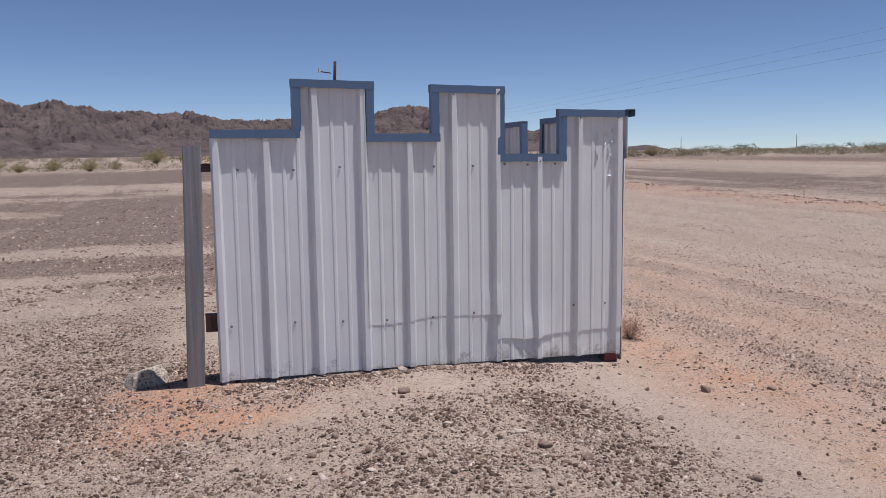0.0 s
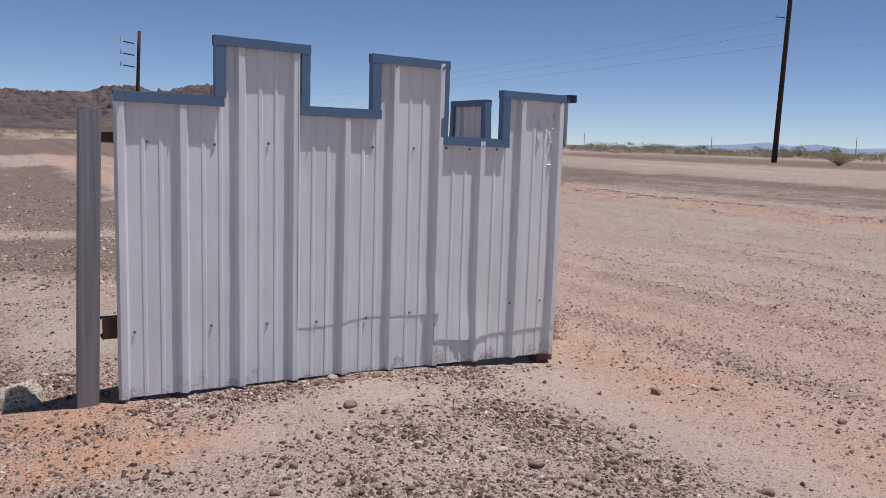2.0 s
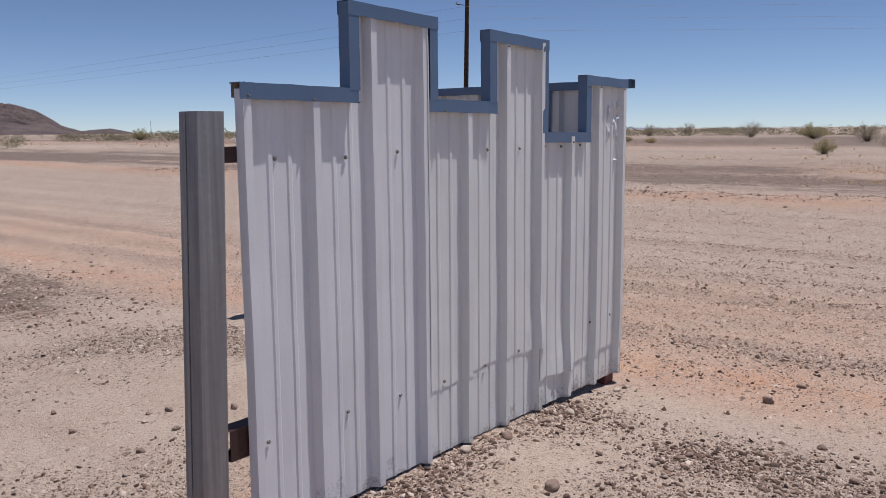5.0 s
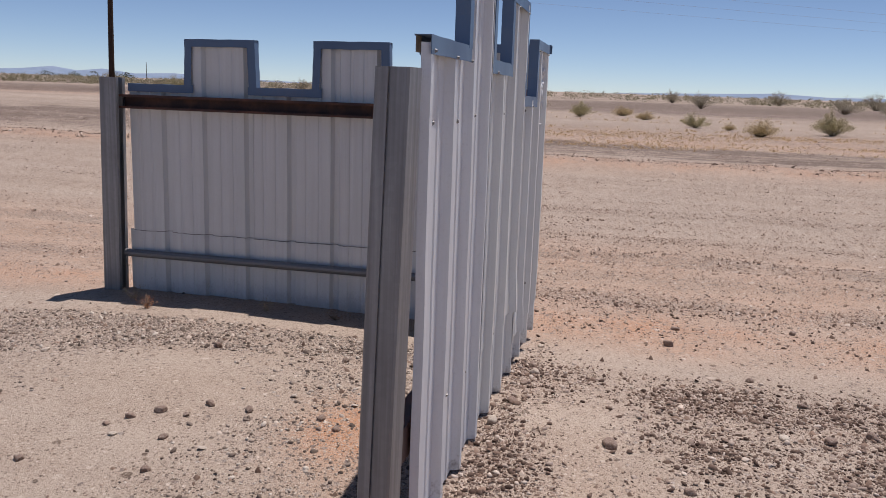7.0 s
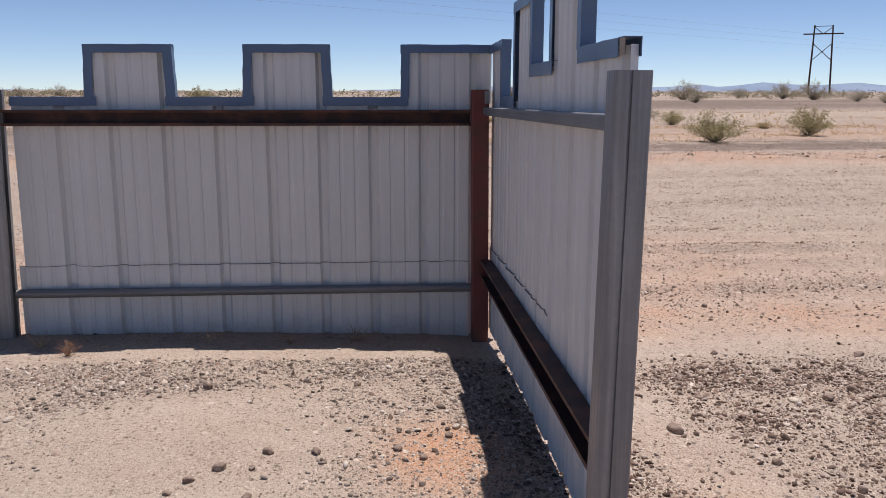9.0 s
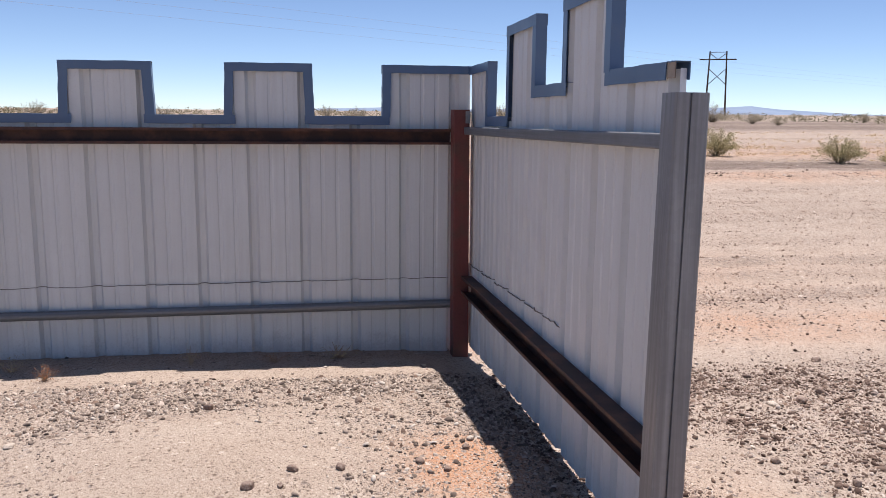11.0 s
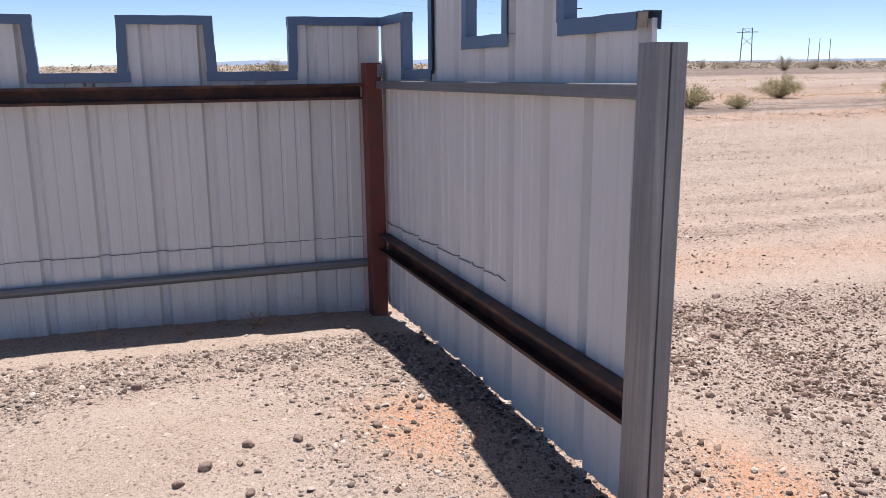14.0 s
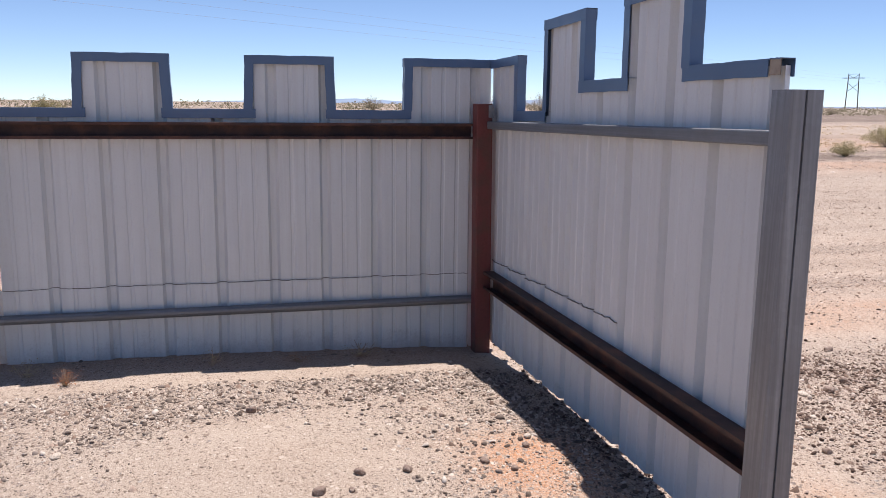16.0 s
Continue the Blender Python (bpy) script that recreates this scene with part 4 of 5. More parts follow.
line = thing("power_line", (0, 0, 0), "thin overhead power cables strung between the poles", "power line")
west = at_az(75.4, 330)
east = at_az(-43.4, 480)
for k in range(3):
    part("cable", cable((west[0], west[1], 9.6 + 0.7 * k), (POLE_R[0], POLE_R[1], 10.5 + 1.08 * k), 0.6), WIRE, line)
    part("cable", cable((POLE_R[0], POLE_R[1], 10.5 + 1.08 * k), (east[0], east[1], 12.0 + 1.0 * k), 0.8), WIRE, line)


# ---- scrub ----
def bush_meshes(seed, width, height, leaves, stems):
    """A creosote bush: wiry stems fanning out from the ground, small leaf sprays thick towards their ends."""
    rnd = random.Random(seed)
    sv, sf, lv, lf = [], [], [], []
    tips = []
    for _ in range(stems):
        a, out = rnd.uniform(0, 2 * math.pi), rnd.uniform(0.05, 1.0) ** 0.6
        end = Vector((math.cos(a) * out * width / 2, math.sin(a) * out * width / 2, height * (1.0 - 0.62 * out * out) * rnd.uniform(0.55, 1.08)))
        start = Vector((rnd.uniform(-0.08, 0.08), rnd.uniform(-0.08, 0.08), -0.05))
        ctrl = start.lerp(end, 0.5) + Vector((rnd.uniform(-0.1, 0.1), rnd.uniform(-0.1, 0.1), height * 0.12))
        pts = [start.lerp(ctrl, s).lerp(ctrl.lerp(end, s), s) for s in (0, 0.33, 0.66, 1.0)]
        for p, q, r in zip(pts, pts[1:], (0.014, 0.010, 0.006)):
            n = len(sv)
            for c in (p, q):
                for k in range(3):
                    sv.append(c + Vector((r * math.cos(k * 2.09), r * math.sin(k * 2.09), 0)))
            for k in range(3):
                sf.append((n + k, n + (k + 1) % 3, n + 3 + (k + 1) % 3, n + 3 + k))
        tips.append(pts)
    for _ in range(leaves):
        pts = rnd.choice(tips)
        s = 1.08 * rnd.uniform(0.06, 1.0) ** 0.55
        i = min(2, int(s * 3))
        c = pts[i].lerp(pts[i + 1], s * 3 - i) + Vector((rnd.gauss(0, 0.085), rnd.gauss(0, 0.085), rnd.gauss(0.02, 0.075)))
        size = rnd.uniform(0.016, 0.040)
        u = Vector((rnd.gauss(0, 1), rnd.gauss(0, 1), rnd.gauss(0.4, 1))).normalized()
        w = u.cross(Vector((rnd.gauss(0, 1), rnd.gauss(0, 1), rnd.gauss(0, 1)))).normalized()
        n = len(lv)
        lv += [c - u * size, c + w * size * 0.55, c + u * size * 1.1, c - w * size * 0.55]
        lf.append((n, n + 1, n + 2, n + 3))
    return (sv, sf), (lv, lf)


def bush(name, seed, width, height, leaves, stems, leaf_mat, label, category="bush", group="desert bushes"):
    (sv, sf), (lv, lf) = bush_meshes(seed, width, height, leaves, stems)
    b = thing(name, (0, 0, -50), label, category, group)
    st = new("branch_work", mesh_from("branch_work", sv, sf, STEM))
    le = new("foliage", mesh_from("foliage", lv, lf, leaf_mat))
    st.parent = le.parent = b
    return b


GREEN_LABEL = "olive green creosote bush on dry desert ground"
kinds = [bush("creosote_bush", 1, 2.6, 1.3, 7000, 46, LEAF, GREEN_LABEL), bush("creosote_bush", 2, 2.1, 1.2, 5000, 38, LEAF, GREEN_LABEL),
         bush("desert_shrub", 3, 2.8, 1.35, 3600, 54, LEAF_HAZE, "open grey-brown shrub on dry desert ground"), bush("dry_bush", 4, 1.6, 0.7, 2600, 80, LEAF_DRY, "low straw-coloured dead bush on the plain")]
used = [False] * 4
spots = []  # azimuth, distance, kind, scale
for spec in ((-21.12, 25.3, 0, 0.92), (-26.87, 29.7, 1, 0.95), (-24.35, 33.7, 3, 0.55), (-18.65, 35.8, 1, 0.7), (-17.0, 40, 2, 0.7), (3.3, 46, 0, 0.75), (-4.4, 38, 0, 0.62), (-12.67, 36, 0, 0.78), (6.5, 52, 2, 1.0),
             (-40.07, 34.2, 0, 0.9), (-37.32, 27.2, 1, 0.55), (-47, 36, 1, 0.9), (-34.2, 27.4, 1, 0.85), (-1.0, 45, 3, 0.8), (-8.6, 33, 3, 1.0), (-6.5, 37, 3, 0.5), (0.6, 50, 3, 1.0), (33.4, 74, 0, 1.15), (28.5, 70, 1, 0.45), (26.4, 72, 1, 0.5), (25.0, 68, 3, 0.9),
             (36.0, 150, 2, 1.7), (30.8, 145, 2, 1.6), (24.5, 120, 2, 1.6), (22.0, 140, 2, 1.5), (-15, 75, 2, 1.3), (-12.5, 80, 2, 1.4), (-4.0, 78, 2, 1.2), (-20.5, 90, 2, 1.2), (-30, 100, 2, 1.2), (-31.5, 95, 2, 0.9),
             (91.3, 120, 0, 2.0), (89.5, 130, 1, 1.6), (95.2, 72, 0, 1.0), (93.6, 80, 1, 0.8), (99.3, 75, 1, 0.9), (97.3, 82, 0, 1.1), (101, 70, 0, 1.3), (87.5, 110, 3, 1.5), (104, 85, 2, 1.0),
             (77.5, 82, 2, 1.9), (75.5, 86, 0, 2.3), (79.5, 84, 0, 2.4), (73.4, 92, 0, 1.8), (81.0, 88, 2, 1.8), (76.6, 90, 1, 2.5), (72.0, 95, 1, 1.6), (70.2, 140, 0, 1.5), (58.0, 120, 1, 1.6), (8.8, 70, 2, 1.3), (12, 80, 0, 1.4), (16, 95, 2, 1.5), (10, 44, 1, 0.8),
             (-14, 112, 2, 2.0), (-16.8, 108, 2, 1.7), (-19.8, 110, 2, 2.2), (-23.2, 120, 2, 1.4), (-25.8, 112, 2, 1.8), (-27.6, 106, 2, 2.0), (-41.4, 105, 2, 1.7), (-43.1, 110, 2, 1.3), (-44.2, 112, 2, 1.3), (-36.5, 120, 2, 1.2), (-38, 118, 2, 1.0), (-8.5, 115, 2, 1.6), (-2, 112, 2, 1.5)):
    spots.append(spec)
for k, (azimuth, dist, kind, size) in enumerate(spots):
    origin = (-4.9, 0.2) if azimuth < 20 else (-3.5, -3.5)
    x, y = at_az(azimuth, dist, origin)
    m = pose(x, y, gz(x, y) - 0.02, 0, 0, k * 67.0)
    if used[kind]:
        b = copy_thing(kinds[kind], m)
    else:
        b = kinds[kind]
        b.matrix_basis = m
        used[kind] = True
    size *= 0.82
    b.scale = (size, size, size * (0.9 + 0.2 * ((k * 37) % 10) / 10))

rng = np.random.default_rng(5)


def scrub_field(name, count, az0, az1, d0, d1, leaves, size, mat, label, category, seed, share=0.40, leaf=1.0):
    """Countless small plants far off, in one mesh."""
    g = np.random.default_rng(seed)
    az, d = np.radians(g.uniform(az0, az1, count)), d0 * (d1 / d0) ** g.uniform(0, 1, count)
    px, py = -4 + d * np.cos(az), -1 + d * np.sin(az)
    keep = fbm(px * 0.02, py * 0.02, seed) > share
    px, py, d = px[keep], py[keep], d[keep]
    s = size * g.uniform(0.35, 1.0, len(px)) ** 1.5 * (1 + d / 500)
    n = len(px)
    th, up, rr = g.uniform(0, 2 * np.pi, (n, leaves)), g.uniform(0, 1, (n, leaves)), g.uniform(0, 1, (n, leaves)) ** 0.8
    hgt = 0.62 * up * np.sqrt(1 - 0.8 * rr ** 2)
    c = np.stack([px[:, None] + s[:, None] * rr * np.cos(th), py[:, None] + s[:, None] * rr * np.sin(th), ground_z(px, py)[:, None] + s[:, None] * hgt * 1.3], -1).reshape(-1, 3)
    ls = np.repeat(s, leaves)[:, None] * leaf * g.uniform(0.06, 0.13, (n * leaves, 1))
    u = g.normal(0, 1, (n * leaves, 3))
    u /= np.linalg.norm(u, axis=1)[:, None]
    w = np.cross(u, g.normal(0, 1, (n * leaves, 3)))
    w /= np.linalg.norm(w, axis=1)[:, None]
    v = np.stack([c - u * ls, c + w * ls * 0.6, c + u * ls, c - w * ls * 0.6], 1).reshape(-1, 3)
    f = np.arange(len(v)).reshape(-1, 4)
    tagged(new(name, arrays_mesh(name, v, f, mat)), label, category, kind="stuff")


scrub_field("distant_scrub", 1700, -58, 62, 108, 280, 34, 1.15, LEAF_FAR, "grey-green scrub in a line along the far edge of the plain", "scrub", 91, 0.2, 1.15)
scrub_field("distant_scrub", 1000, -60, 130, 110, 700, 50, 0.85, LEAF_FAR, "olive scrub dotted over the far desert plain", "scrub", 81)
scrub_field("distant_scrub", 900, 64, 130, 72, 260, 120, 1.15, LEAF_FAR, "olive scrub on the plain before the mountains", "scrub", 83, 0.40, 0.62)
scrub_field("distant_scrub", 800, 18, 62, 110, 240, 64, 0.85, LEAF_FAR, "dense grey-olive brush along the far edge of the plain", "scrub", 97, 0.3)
scrub_field("distant_trees", 110, 33, 56, 420, 760, 60, 2.3, LEAF_DARK, "dark distant trees along the horizon", "trees", 85)


def grass_field(count, x0, x1, y0, y1, blades, tall, seed):
    """Dry bunch grass far off: upright straw blades, countless, in one mesh."""
    g = np.random.default_rng(seed)
    px, py = g.uniform(x0, x1, count), g.uniform(y0, y1, count)
    px = px + 1.5 * (fbm(py * 0.2, px * 0.2, seed) - 0.5)
    keep = g.uniform(0, 1, count) < smooth(0.42, 0.66, fbm(px * 0.45, py * 0.12, seed))
    px, py = px[keep], py[keep]
    n = len(px)
    a, r, s = g.uniform(0, 2 * np.pi, (n, blades)), g.uniform(0, 1, (n, blades)), tall * g.uniform(0.25, 1.0, (n, 1)) ** 1.6
    bx, by = px[:, None] + 0.7 * s * r * np.cos(a), py[:, None] + 0.7 * s * r * np.sin(a)
    z = ground_z(px, py)[:, None] + 0 * a
    tx, ty, tz = bx + 0.8 * s * r * np.cos(a), by + 0.8 * s * r * np.sin(a), z + s * (1.1 - 0.7 * r) * g.uniform(0.5, 1, (n, blades))
    w = 0.07 * s
    v = np.stack([np.stack([bx - w * np.sin(a), by + w * np.cos(a), z], -1), np.stack([bx + w * np.sin(a), by - w * np.cos(a), z], -1), np.stack([tx, ty, tz], -1)], 2).reshape(-1, 3)
    tagged(new("dry_grass", arrays_mesh("dry_grass", v, np.arange(len(v)).reshape(-1, 3), STRAW)), "straw-coloured dry grass on the plain", "grass", kind="stuff")


STRAW = leaf_material("straw_blades", (0.50, 0.33, 0.17), (0.68, 0.50, 0.28), 0.5)
grass_field(22000, 18.5, 28.0, -46, 5, 8, 0.105, 87)
grass_field(4000, 28, 46, -46, 14, 10, 0.17, 88)
grass_field(3000, -60, 60, 62, 120, 14, 0.25, 89)


# ---- stones ----
def ico(sub):
    bm = bmesh.new()
    bmesh.ops.create_icosphere(bm, subdivisions=sub, radius=1.0)
    v = np.array([x.co for x in bm.verts])
    f = np.array([[x.index for x in p.verts] for p in bm.faces])
    bm.free()
    return v, f


def gravel_mesh(name, px, py, size, sub, seed, sink=0.35, flat=(0.45, 0.8), mat=None):
    """Many stones in one mesh, each lumpy and turned its own way."""
    g = np.random.default_rng(seed)
    v, f = ico(sub) if sub else (np.array([(1.1, 0, -0.3), (0, 1.1, -0.3), (-1.1, 0, -0.3), (0, -1.1, -0.3), (0.4, 0.1, 0.9), (-0.35, -0.1, 0.75)]), np.array([(0, 1, 4), (1, 5, 4), (1, 2, 5), (2, 3, 5), (3, 4, 5), (3, 0, 4)]))
    f = f[(v[f][:, :, 2].max(1) > 0.05)]
    n = len(px)
    lump = 1 + 0.2 * g.normal(0, 1, (n, len(v), 1))
    if sub > 1:
        axes = g.normal(0, 1, (n, 5, 3))
        axes /= np.linalg.norm(axes, axis=2)[:, :, None]
        dots = np.einsum("nak,vk->nva", axes, v)
        lump = (1 - 0.34 * np.clip(dots - 0.55, 0, 1).sum(2) + 0.03 * g.normal(0, 1, (n, len(v))))[:, :, None]
    p = v[None] * lump * g.uniform((0.75, 0.6, 1), (1.25, 0.95, 1.001), (n, 3))[:, None, :]
    p[:, :, 2] *= g.uniform(*flat, (n, 1))
    a = g.uniform(0, 2 * np.pi, n)
    ca, sa = np.cos(a)[:, None], np.sin(a)[:, None]
    tilt = g.normal(0, 0.25, (n, 1))
    x, y, z = p[:, :, 0], p[:, :, 1], p[:, :, 2] + p[:, :, 0] * tilt
    out = np.stack([(x * ca - y * sa) * size[:, None] + px[:, None], (x * sa + y * ca) * size[:, None] + py[:, None],
                    z * size[:, None] + (ground_z(px, py) + size * (0.55 - sink if sub else 0.05))[:, None]], -1)
    faces = (f[None] + (np.arange(n) * len(v))[:, None, None]).reshape(-1, 3)
    return arrays_mesh(name, out.reshape(-1, 3), faces, mat or PEBBLE, False)


def scatter(count, x0, x1, y0, y1, power, seed, near=None):
    g = np.random.default_rng(seed)
    px, py = g.uniform(x0, x1, count), g.uniform(y0, y1, count)
    keep = g.uniform(0, 1, count) < gravel(px, py) ** power
    if near:
        keep &= g.uniform(0, 1, count) < np.exp(-(np.hypot(px - near[0], py - near[1]) / near[2]) ** 2)
    return px[keep], py[keep], g


NOTE = "loose grey-brown gravel strewn over pinkish sand"
for count, x1, power, seed, near, base, spread, most, sub, flat, note in (
        (160000, 1.4, 1.35, 101, (-2.0, -0.3, 3.1), 0.0043, 0.34, 0.016, 1, (0.35, 0.75), NOTE),
        (360000, 1.2, 1.1, 115, (-2.0, 0.0, 2.6), 0.0026, 0.30, 0.008, 0, (0.6, 1.0), "fine grit between the gravel stones"),
        (17000, 1.4, 1.7, 103, (-2.0, -0.3, 2.7), 0.0072, 0.30, 0.022, 2, (0.35, 0.7), NOTE)):
    px, py, g = scatter(count, -5.0, x1, -3.4, 3.6, power, seed, near)
    size = np.minimum(base * np.exp(g.gamma(1.45, spread, len(px))), most)
    within = (py > 0.12) & (px > -2.6)
    tagged(new("gravel", gravel_mesh("gravel", px[~within], py[~within], size[~within], sub, seed + 1, flat=flat)), note, "gravel", kind="stuff")
    tagged(new("gravel", gravel_mesh("gravel", px[within], py[within], 0.9 * size[within], sub, seed + 2, flat=flat, mat=GREY_PEBBLE)), "pale grey-beige gravel on the sand between the walls", "gravel", kind="stuff")
px, py, g = scatter(560000, -10, 14, -15, 18, 1.0, 105, (4.2, -1.5, 10.5))
tagged(new("gravel", gravel_mesh("gravel", px, py, np.minimum(0.0038 * np.exp(g.gamma(1.5, 0.36, len(px))), 0.019), 0, 106, flat=(0.6, 1.0), mat=TRACK_PEBBLE)), NOTE, "gravel", kind="stuff")
px, py, g = scatter(120000, 0.2, 7.0, -5.0, 8.0, 0.9, 117, (2.2, 0.0, 3.6))
tagged(new("gravel", gravel_mesh("gravel", px, py, np.minimum(0.0042 * np.exp(g.gamma(1.5, 0.34, len(px))), 0.017), 0, 118, flat=(0.6, 1.0), mat=TRACK_PEBBLE)), "reddish clods and pebbles along the wheel ruts", "gravel", kind="stuff")
g = np.random.default_rng(107)
py = g.uniform(-34, 26, 9000)
px = 13.1 + g.normal(0, 0.75, 9000)
tagged(new("gravel", gravel_mesh("gravel", px, py, np.minimum(0.010 * np.exp(g.gamma(1.3, 0.34, 9000)), 0.05), 0, 108)), "reddish clods and stones along a low bank", "gravel", kind="stuff")
g = np.random.default_rng(109)
px, py = g.uniform(14.5, 28, 32000), g.uniform(-34, 26, 32000)
keep = g.uniform(0, 1, 32000) < 0.9 * gravel(px, py)
px, py = px[keep], py[keep]
tagged(new("gravel", gravel_mesh("gravel", px, py, np.minimum(0.010 * np.exp(g.gamma(1.3, 0.34, len(px))), 0.032), 0, 110)), "dark desert pavement stones beyond the track", "gravel", kind="stuff")


g = np.random.default_rng(111)
px, py = g.uniform(-14, 1, 130000), 4.0 * (32 / 4.0) ** g.uniform(0, 1, 130000)
keep = g.uniform(0, 1, 130000) < 0.48 * gravel(px, py) * smooth(0.35, 0.6, fbm(px * 2.0, py * 2.0, 113))
px, py = px[keep], py[keep]
tagged(new("gravel", gravel_mesh("gravel", px, py, np.minimum(0.008 * np.exp(g.gamma(1.4, 0.36, len(px))), 0.035), 0, 112)), "dark stones of old desert pavement behind the walls", "gravel", kind="stuff")


def rock(x, y, size, label, mat=ROCK, seed=0, squash=0.7, sub=3, sink=0.25, name="rock", group="loose rocks"):
    v, f = ico(sub)
    g = np.random.default_rng(seed)
    axes = g.normal(0, 1, (7, 3))
    axes /= np.linalg.norm(axes, axis=1)[:, None]
    axes = np.concatenate([axes, g.normal(0, 1, (6, 3)) * 0 + np.eye(3)[[0, 1, 2, 0, 1, 2]] * np.array([1, 1, 1, -1, -1, -1])[:, None] + g.normal(0, 0.35, (6, 3))])
    axes /= np.linalg.norm(axes, axis=1)[:, None]
    reach = np.where(v @ axes.T > 0.05, g.uniform(0.62, 0.86, len(axes)) / np.maximum(v @ axes.T, 0.05), 9)
    r = np.minimum(reach.min(1), 1.0) * 1.18
    rough = np.array([noise.noise(Vector(p) * 2.3 + Vector((seed * 3.1, 0, 0))) for p in v])
    p = v * (r + 0.07 * rough)[:, None] * np.array([1.0, 0.78, squash]) * size
    ob = new(name, arrays_mesh(name, p, f, mat, False))
    ob.location = (x, y, gz(x, y) + size * squash * (1 - 2 * sink) * 0.8)
    ob.rotation_euler = (g.uniform(-0.15, 0.15), g.uniform(-0.15, 0.15), g.uniform(0, 6.28))
    return tagged(ob, label, "rock", group)


PALE_ROCK = rock_material("pale_stone", (0.42, 0.34, 0.27), (0.58, 0.50, 0.41), (0.30, 0.24, 0.19))
DARK = ((0.27, -0.863, 0.054, "reddish brown rounded rock on sand"), (0.736, -0.915, 0.05, "flat brown rock on sand"), (-1.99, 1.298, 0.044, "smooth grey-brown rounded stone on sand"),
        (-1.045, 0.813, 0.032, "dark brown stone on sand"), (-1.086, 1.524, 0.038, "dark brown upright stone among gravel"), (-1.99, 1.18, 0.026, "brown stone on sand"),
        (-1.87, 0.95, 0.036, "grey rounded stone on sand"), (-1.87, 1.135, 0.034, "brown stone on sand"), (-2.15, 1.457, 0.028, "small dark stone on sand"), (-2.07, 1.396, 0.034, "flat brown stone on sand"),
        (-2.19, 1.17, 0.033, "dark rounded stone on sand"), (-1.845, 0.63, 0.036, "dark brown stone on reddish soil"), (-1.735, 0.417, 0.028, "brown stone on reddish soil"), (-1.93, 0.53, 0.030, "brown stone on reddish soil"),
        (-2.386, 1.945, 0.030, "brown stone on sand"), (-2.463, 1.617, 0.036, "dark stone on sand"), (-2.424, 1.098, 0.034, "dark stone on sand"), (-1.33, 0.68, 0.024, "brown stone on sand"),
        (-2.31, -1.31, 0.044, "dark rounded stone among gravel"), (-0.317, -1.286, 0.036, "flat grey-brown stone at the gravel's edge"), (-0.902, -0.857, 0.034, "dark stone among gravel"), (-1.943, -0.886, 0.036, "brown stone among gravel"),
        (-2.157, -1.119, 0.036, "dark rounded stone among gravel"), (-1.146, -1.537, 0.056, "flat brown stone among gravel"), (-1.007, -1.747, 0.05, "brown stone among gravel"), (-0.663, -1.501, 0.04, "dark stone among gravel"),
        (-0.347, -2.171, 0.052, "dark stone at the gravel's edge"), (0.887, -1.696, 0.046, "brown stone among gravel"), (-0.93, -0.12, 0.042, "grey-brown rock at the foot of the wall"), (-1.25, -0.10, 0.044, "brown rock at the foot of the wall"),
        (-1.64, -0.575, 0.062, "brown broken rock on sand"), (-0.55, -0.11, 0.038, "grey stone at the foot of the wall"), (-3.02, 0.62, 0.05, "dark rounded stone behind the post"), (-2.86, 0.42, 0.04, "dark stone behind the post"), (-2.72, 0.40, 0.036, "dark stone behind the post"))
PALE = ((-1.515, -0.053, 0.052, "pale tan rock at the foot of the wall"), (-2.385, -0.174, 0.044, "pale tan rock by the wall"), (-2.222, 1.376, 0.030, "flat whitish stone on sand"),
        (-1.47, 2.285, 0.045, "flat ochre stone among gravel"), (-1.643, 0.376, 0.030, "pale tan stone on reddish soil"), (-0.07, -0.10, 0.036, "ochre stone at the foot of the wall"), (-0.72, -0.14, 0.042, "pale stone at the foot of the wall"),
        (-1.2, -1.33, 0.05, "flat cream stone among gravel"), (-2.55, -0.62, 0.026, "small whitish stone on reddish soil"))
for k, (x, y, s, lab) in enumerate(DARK):
    rock(x, y, s * 0.63, lab, seed=k + 3, squash=(0.9, 0.5, 0.62, 0.8, 0.95)[k] if k < 5 else 0.55 + 0.2 * ((k * 7) % 5) / 4)
for k, (x, y, s, lab) in enumerate(PALE):
    rock(x, y, s * 0.64, lab, PALE_ROCK, seed=k + 60, squash=0.35 if "flat" in lab else 0.66)


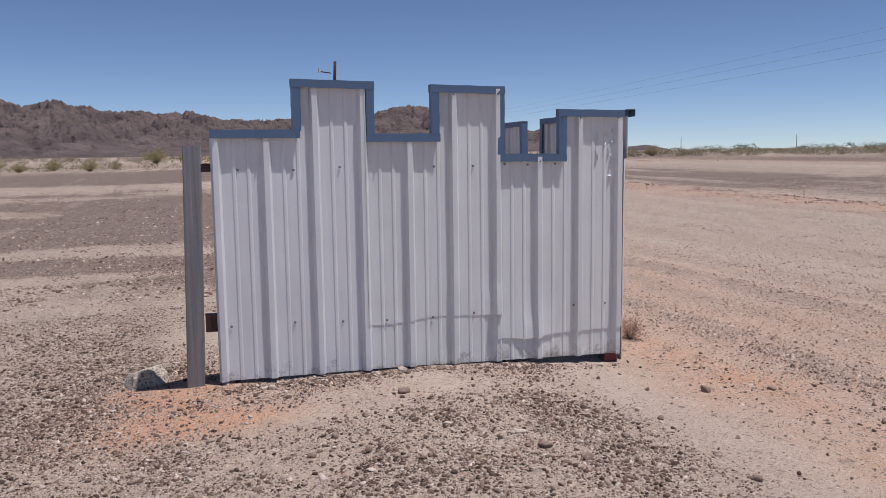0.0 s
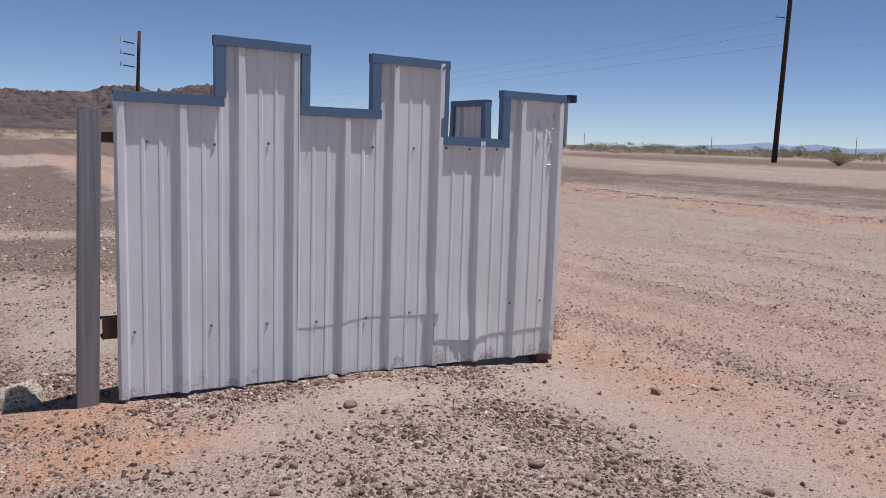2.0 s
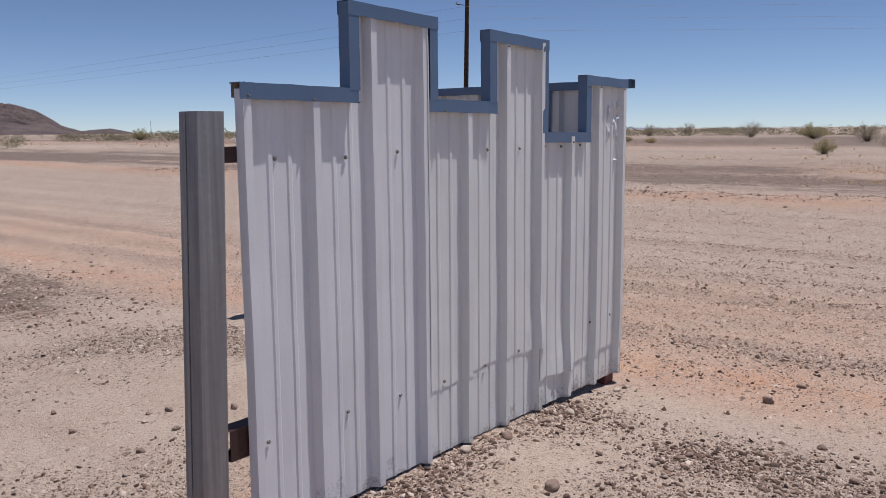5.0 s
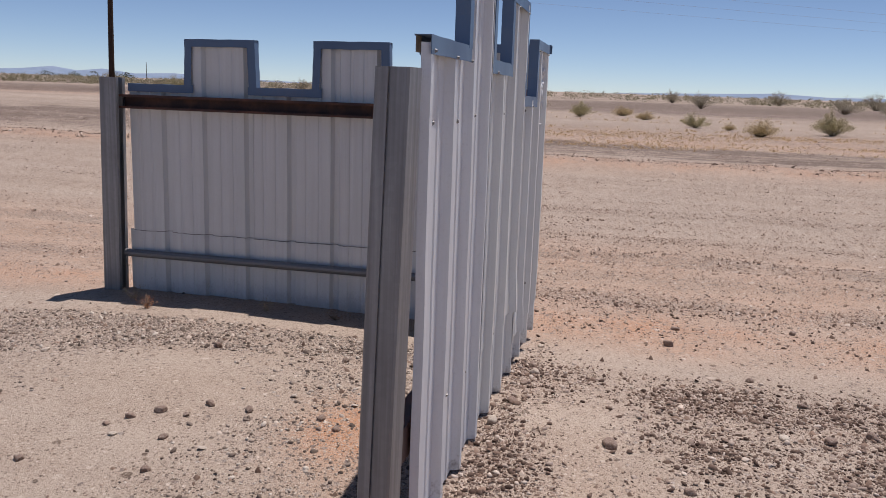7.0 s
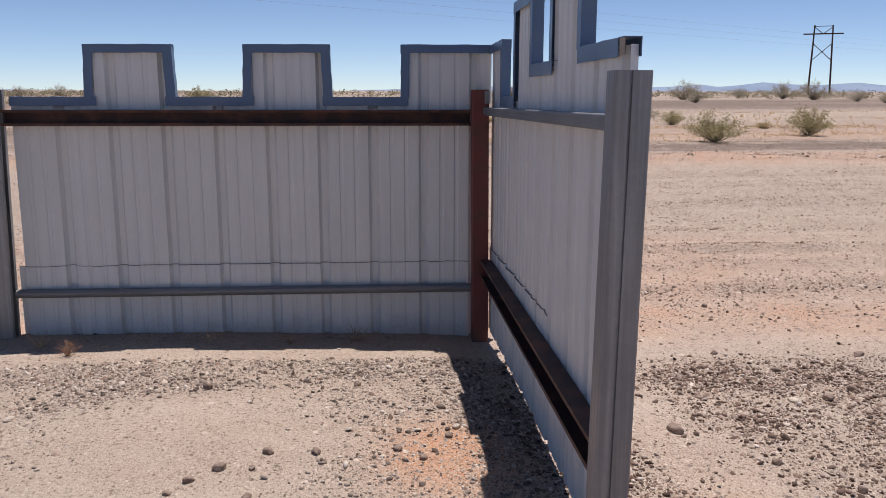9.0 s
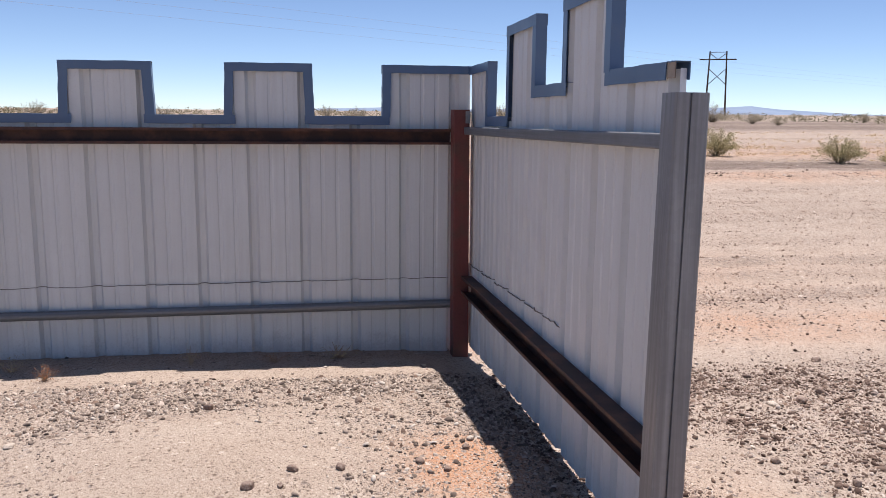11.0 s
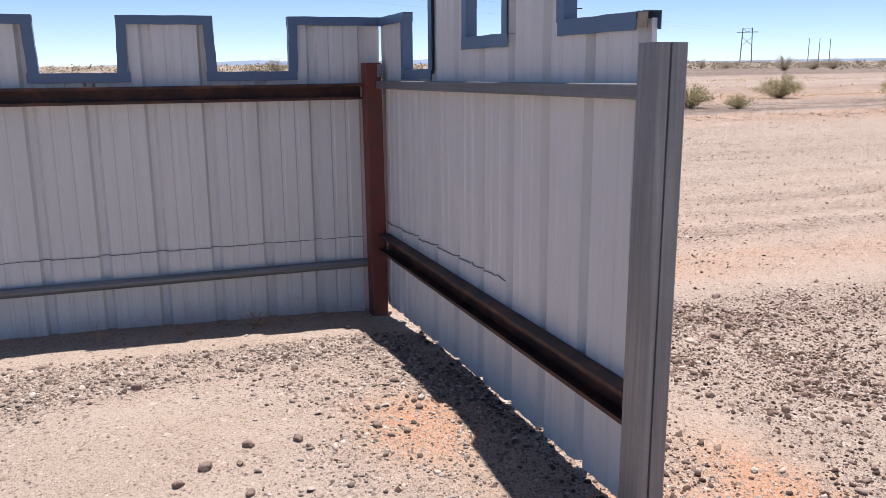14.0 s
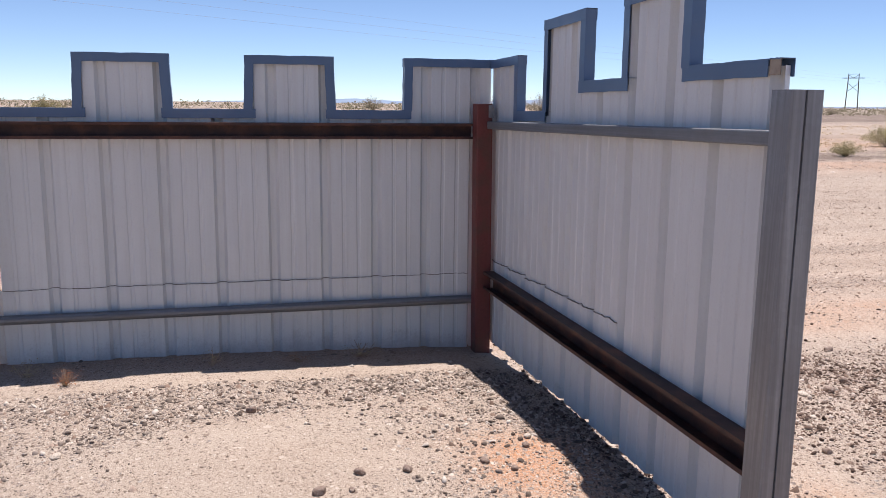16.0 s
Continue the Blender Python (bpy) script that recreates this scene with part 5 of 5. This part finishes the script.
def concrete_lump(x, y):
    """A broken block: flat fractured faces, chipped edges, a rough pitted skin."""
    v, f = ico(5)
    planes = ((-0.34, 0.05, 0.94, 0.40), (0.9, 0.1, 0.42, 0.66), (0.25, -0.92, 0.3, 0.52), (-0.6, -0.7, 0.39, 0.62), (0.1, 0.95, 0.3, 0.55), (-0.93, 0.2, 0.3, 0.90), (0.0, 0.0, -1.0, 0.42), (0.6, -0.5, 0.62, 0.60), (-0.3, 0.75, 0.6, 0.6))
    n = np.array([p[:3] for p in planes])
    n /= np.linalg.norm(n, axis=1)[:, None]
    d = v @ n.T
    r = np.where(d > 0.04, np.array([p[3] for p in planes]) / np.maximum(d, 0.04), 9).min(1)
    rough = np.array([noise.noise(Vector(p * q) * 3.2) * 0.05 + noise.noise(Vector(p * q) * 13) * 0.022 + noise.noise(Vector(p * q) * 34) * 0.012 for p, q in zip(v, r)])
    p = v * (r + rough * 1.3)[:, None] * np.array([0.160, 0.150, 0.150])
    ob = new("concrete_lump", arrays_mesh("concrete_lump", p, f, CONCRETE, True))
    ob.location = (x, y, gz(x, y) + 0.042)
    ob.rotation_euler = (0, 0, radians(-32))
    return tagged(ob, "broken lump of rough grey concrete beside the post", "concrete")


concrete_lump(-3.135, 0.385)


# ---- weeds, small plates and dents ----
def weed(x, y, width, height, leaves, stems, mat, label, seed):
    (sv, sf), (lv, lf) = bush_meshes(seed, 1.0, 1.0, leaves, stems)
    w = thing("dry_weed", (x, y, gz(x, y)), label, "weed", "weeds at the walls")
    sq = Matrix.Diagonal((width, width, height))
    thin = [sq @ (Vector(v)) for v in sv]
    a = new("branch_work", mesh_from("branch_work", thin, sf, DRY_STEM))
    e = new("foliage", mesh_from("foliage", [sq @ Vector(v) for v in lv], lf, mat))
    a.parent = e.parent = w


RUSTY_LEAF = leaf_material("reddish_dry_leaves", (0.34, 0.13, 0.06), (0.48, 0.24, 0.12))
weed(-0.30, 2.465, 0.15, 0.10, 260, 26, RUSTY_LEAF, "reddish dry weed at the foot of the wall", 31)
weed(-0.09, 2.70, 0.22, 0.10, 150, 14, LEAF_DRY, "straw-coloured arching dry weed at the foot of the wall", 32)
weed(-0.09, 1.72, 0.14, 0.11, 90, 22, LEAF_DRY, "wispy dry weed at the foot of the wall", 33)
weed(-0.08, 1.24, 0.16, 0.08, 120, 20, RUSTY_LEAF, "low reddish dry weed at the foot of the wall", 34)
weed(0.0, 0.86, 0.30, 0.09, 60, 26, LEAF_DRY, "thin dry twigs at the foot of the wall", 35)
PINK_LEAF = leaf_material("pinkish_dry_twigs", (0.42, 0.27, 0.20), (0.60, 0.43, 0.34))
weed(0.60, 0.62, 0.32, 0.22, 1100, 46, PINK_LEAF, "pinkish straw-coloured dry tuft behind the wall's corner", 36)


def crease(u, z, tall, wide, lean, seed):
    """A sharp dent in the sheet that shows as a short bright ridge."""
    bm = bmesh.new()
    rows = []
    for i in range(7):
        s = i / 6
        w = wide * (0.25 + math.sin(math.pi * s)) * (0.8 + 0.4 * noise.noise(Vector((i * 1.7, seed, 0))))
        cu = u + lean * (s - 0.5) + 0.006 * noise.noise(Vector((i * 2.1, seed, 4)))
        o = 0.010 + 0.016 * math.sin(math.pi * s)
        rows.append([bm.verts.new(place_a(cu - w, 0.0055, z + tall * s)), bm.verts.new(place_a(cu, o, z + tall * s)), bm.verts.new(place_a(cu + w, 0.0055, z + tall * s))])
    for a, b in zip(rows, rows[1:]):
        for k in range(2):
            bm.faces.new((a[k], a[k + 1], b[k + 1], b[k]))
    ob = part("dent", bm, WHITE_A, wall_a, "bright crease where the sheet is dented", True)
    ob.location = -wall_a.location


for k, (u, z, tall, wide, lean) in enumerate(((-0.046, 1.60, 0.085, 0.005, 0.012), (-0.052, 1.48, 0.09, 0.006, -0.014), (0.016, 1.63, 0.07, 0.006, -0.02), (0.008, 1.565, 0.05, 0.005, 0.01), (0.036, 1.49, 0.11, 0.0045, 0.006),
                                              (0.070, 1.66, 0.05, 0.006, 0.0), (0.062, 1.58, 0.055, 0.006, 0.016), (0.060, 1.46, 0.07, 0.005, -0.008), (0.050, 1.365, 0.016, 0.022, 0.0), (-0.19, 1.44, 0.014, 0.014, 0.0))):
    crease(u, z, tall, wide, lean, k)


def plate(centre, w, h):
    """A small galvanised plate with bolt heads, flat on the post."""
    x, y, z = centre
    bm = bmesh.new()
    bmesh.ops.create_cube(bm, size=1.0, matrix=Matrix.Translation(centre) @ Matrix.Diagonal((0.004, w, h, 1)))
    ob = part("bracket_plate", bm, GALV, wall_b, "small galvanised plate bolted to the post")
    ob.location = -wall_b.location
    for dy, dz in ((-0.008, 0.02), (0.008, 0.0), (-0.006, -0.022)):
        s = part("bolt", screw_bmesh((x - 0.002, y + dy, z + dz), (-1, 0, 0), 0.004, 0.006), SCREW, wall_b)
        s.location = -wall_b.location


plate((0.031, 0.052, 1.535), 0.030, 0.075)

part("rail_end", tube((0.135, 3.007, 1.425), (0.135, 3.032, 1.425), 0.05, 0.06, 0.004), BROWN, wall_b, "rusty end of the rail beyond the post").location = -wall_b.location
# Added thin plate that darkens the rail end on its outer side only.
bm = bmesh.new()
bmesh.ops.create_cube(bm, size=1.0, matrix=Matrix.Translation((-2.705, 0.0085, 1.488)) @ Matrix.Diagonal((0.09, 0.005, 0.052, 1)))
part("bracket_plate", bm, BROWN, wall_a, "dark plate added in front of the rail end").location = -wall_a.location
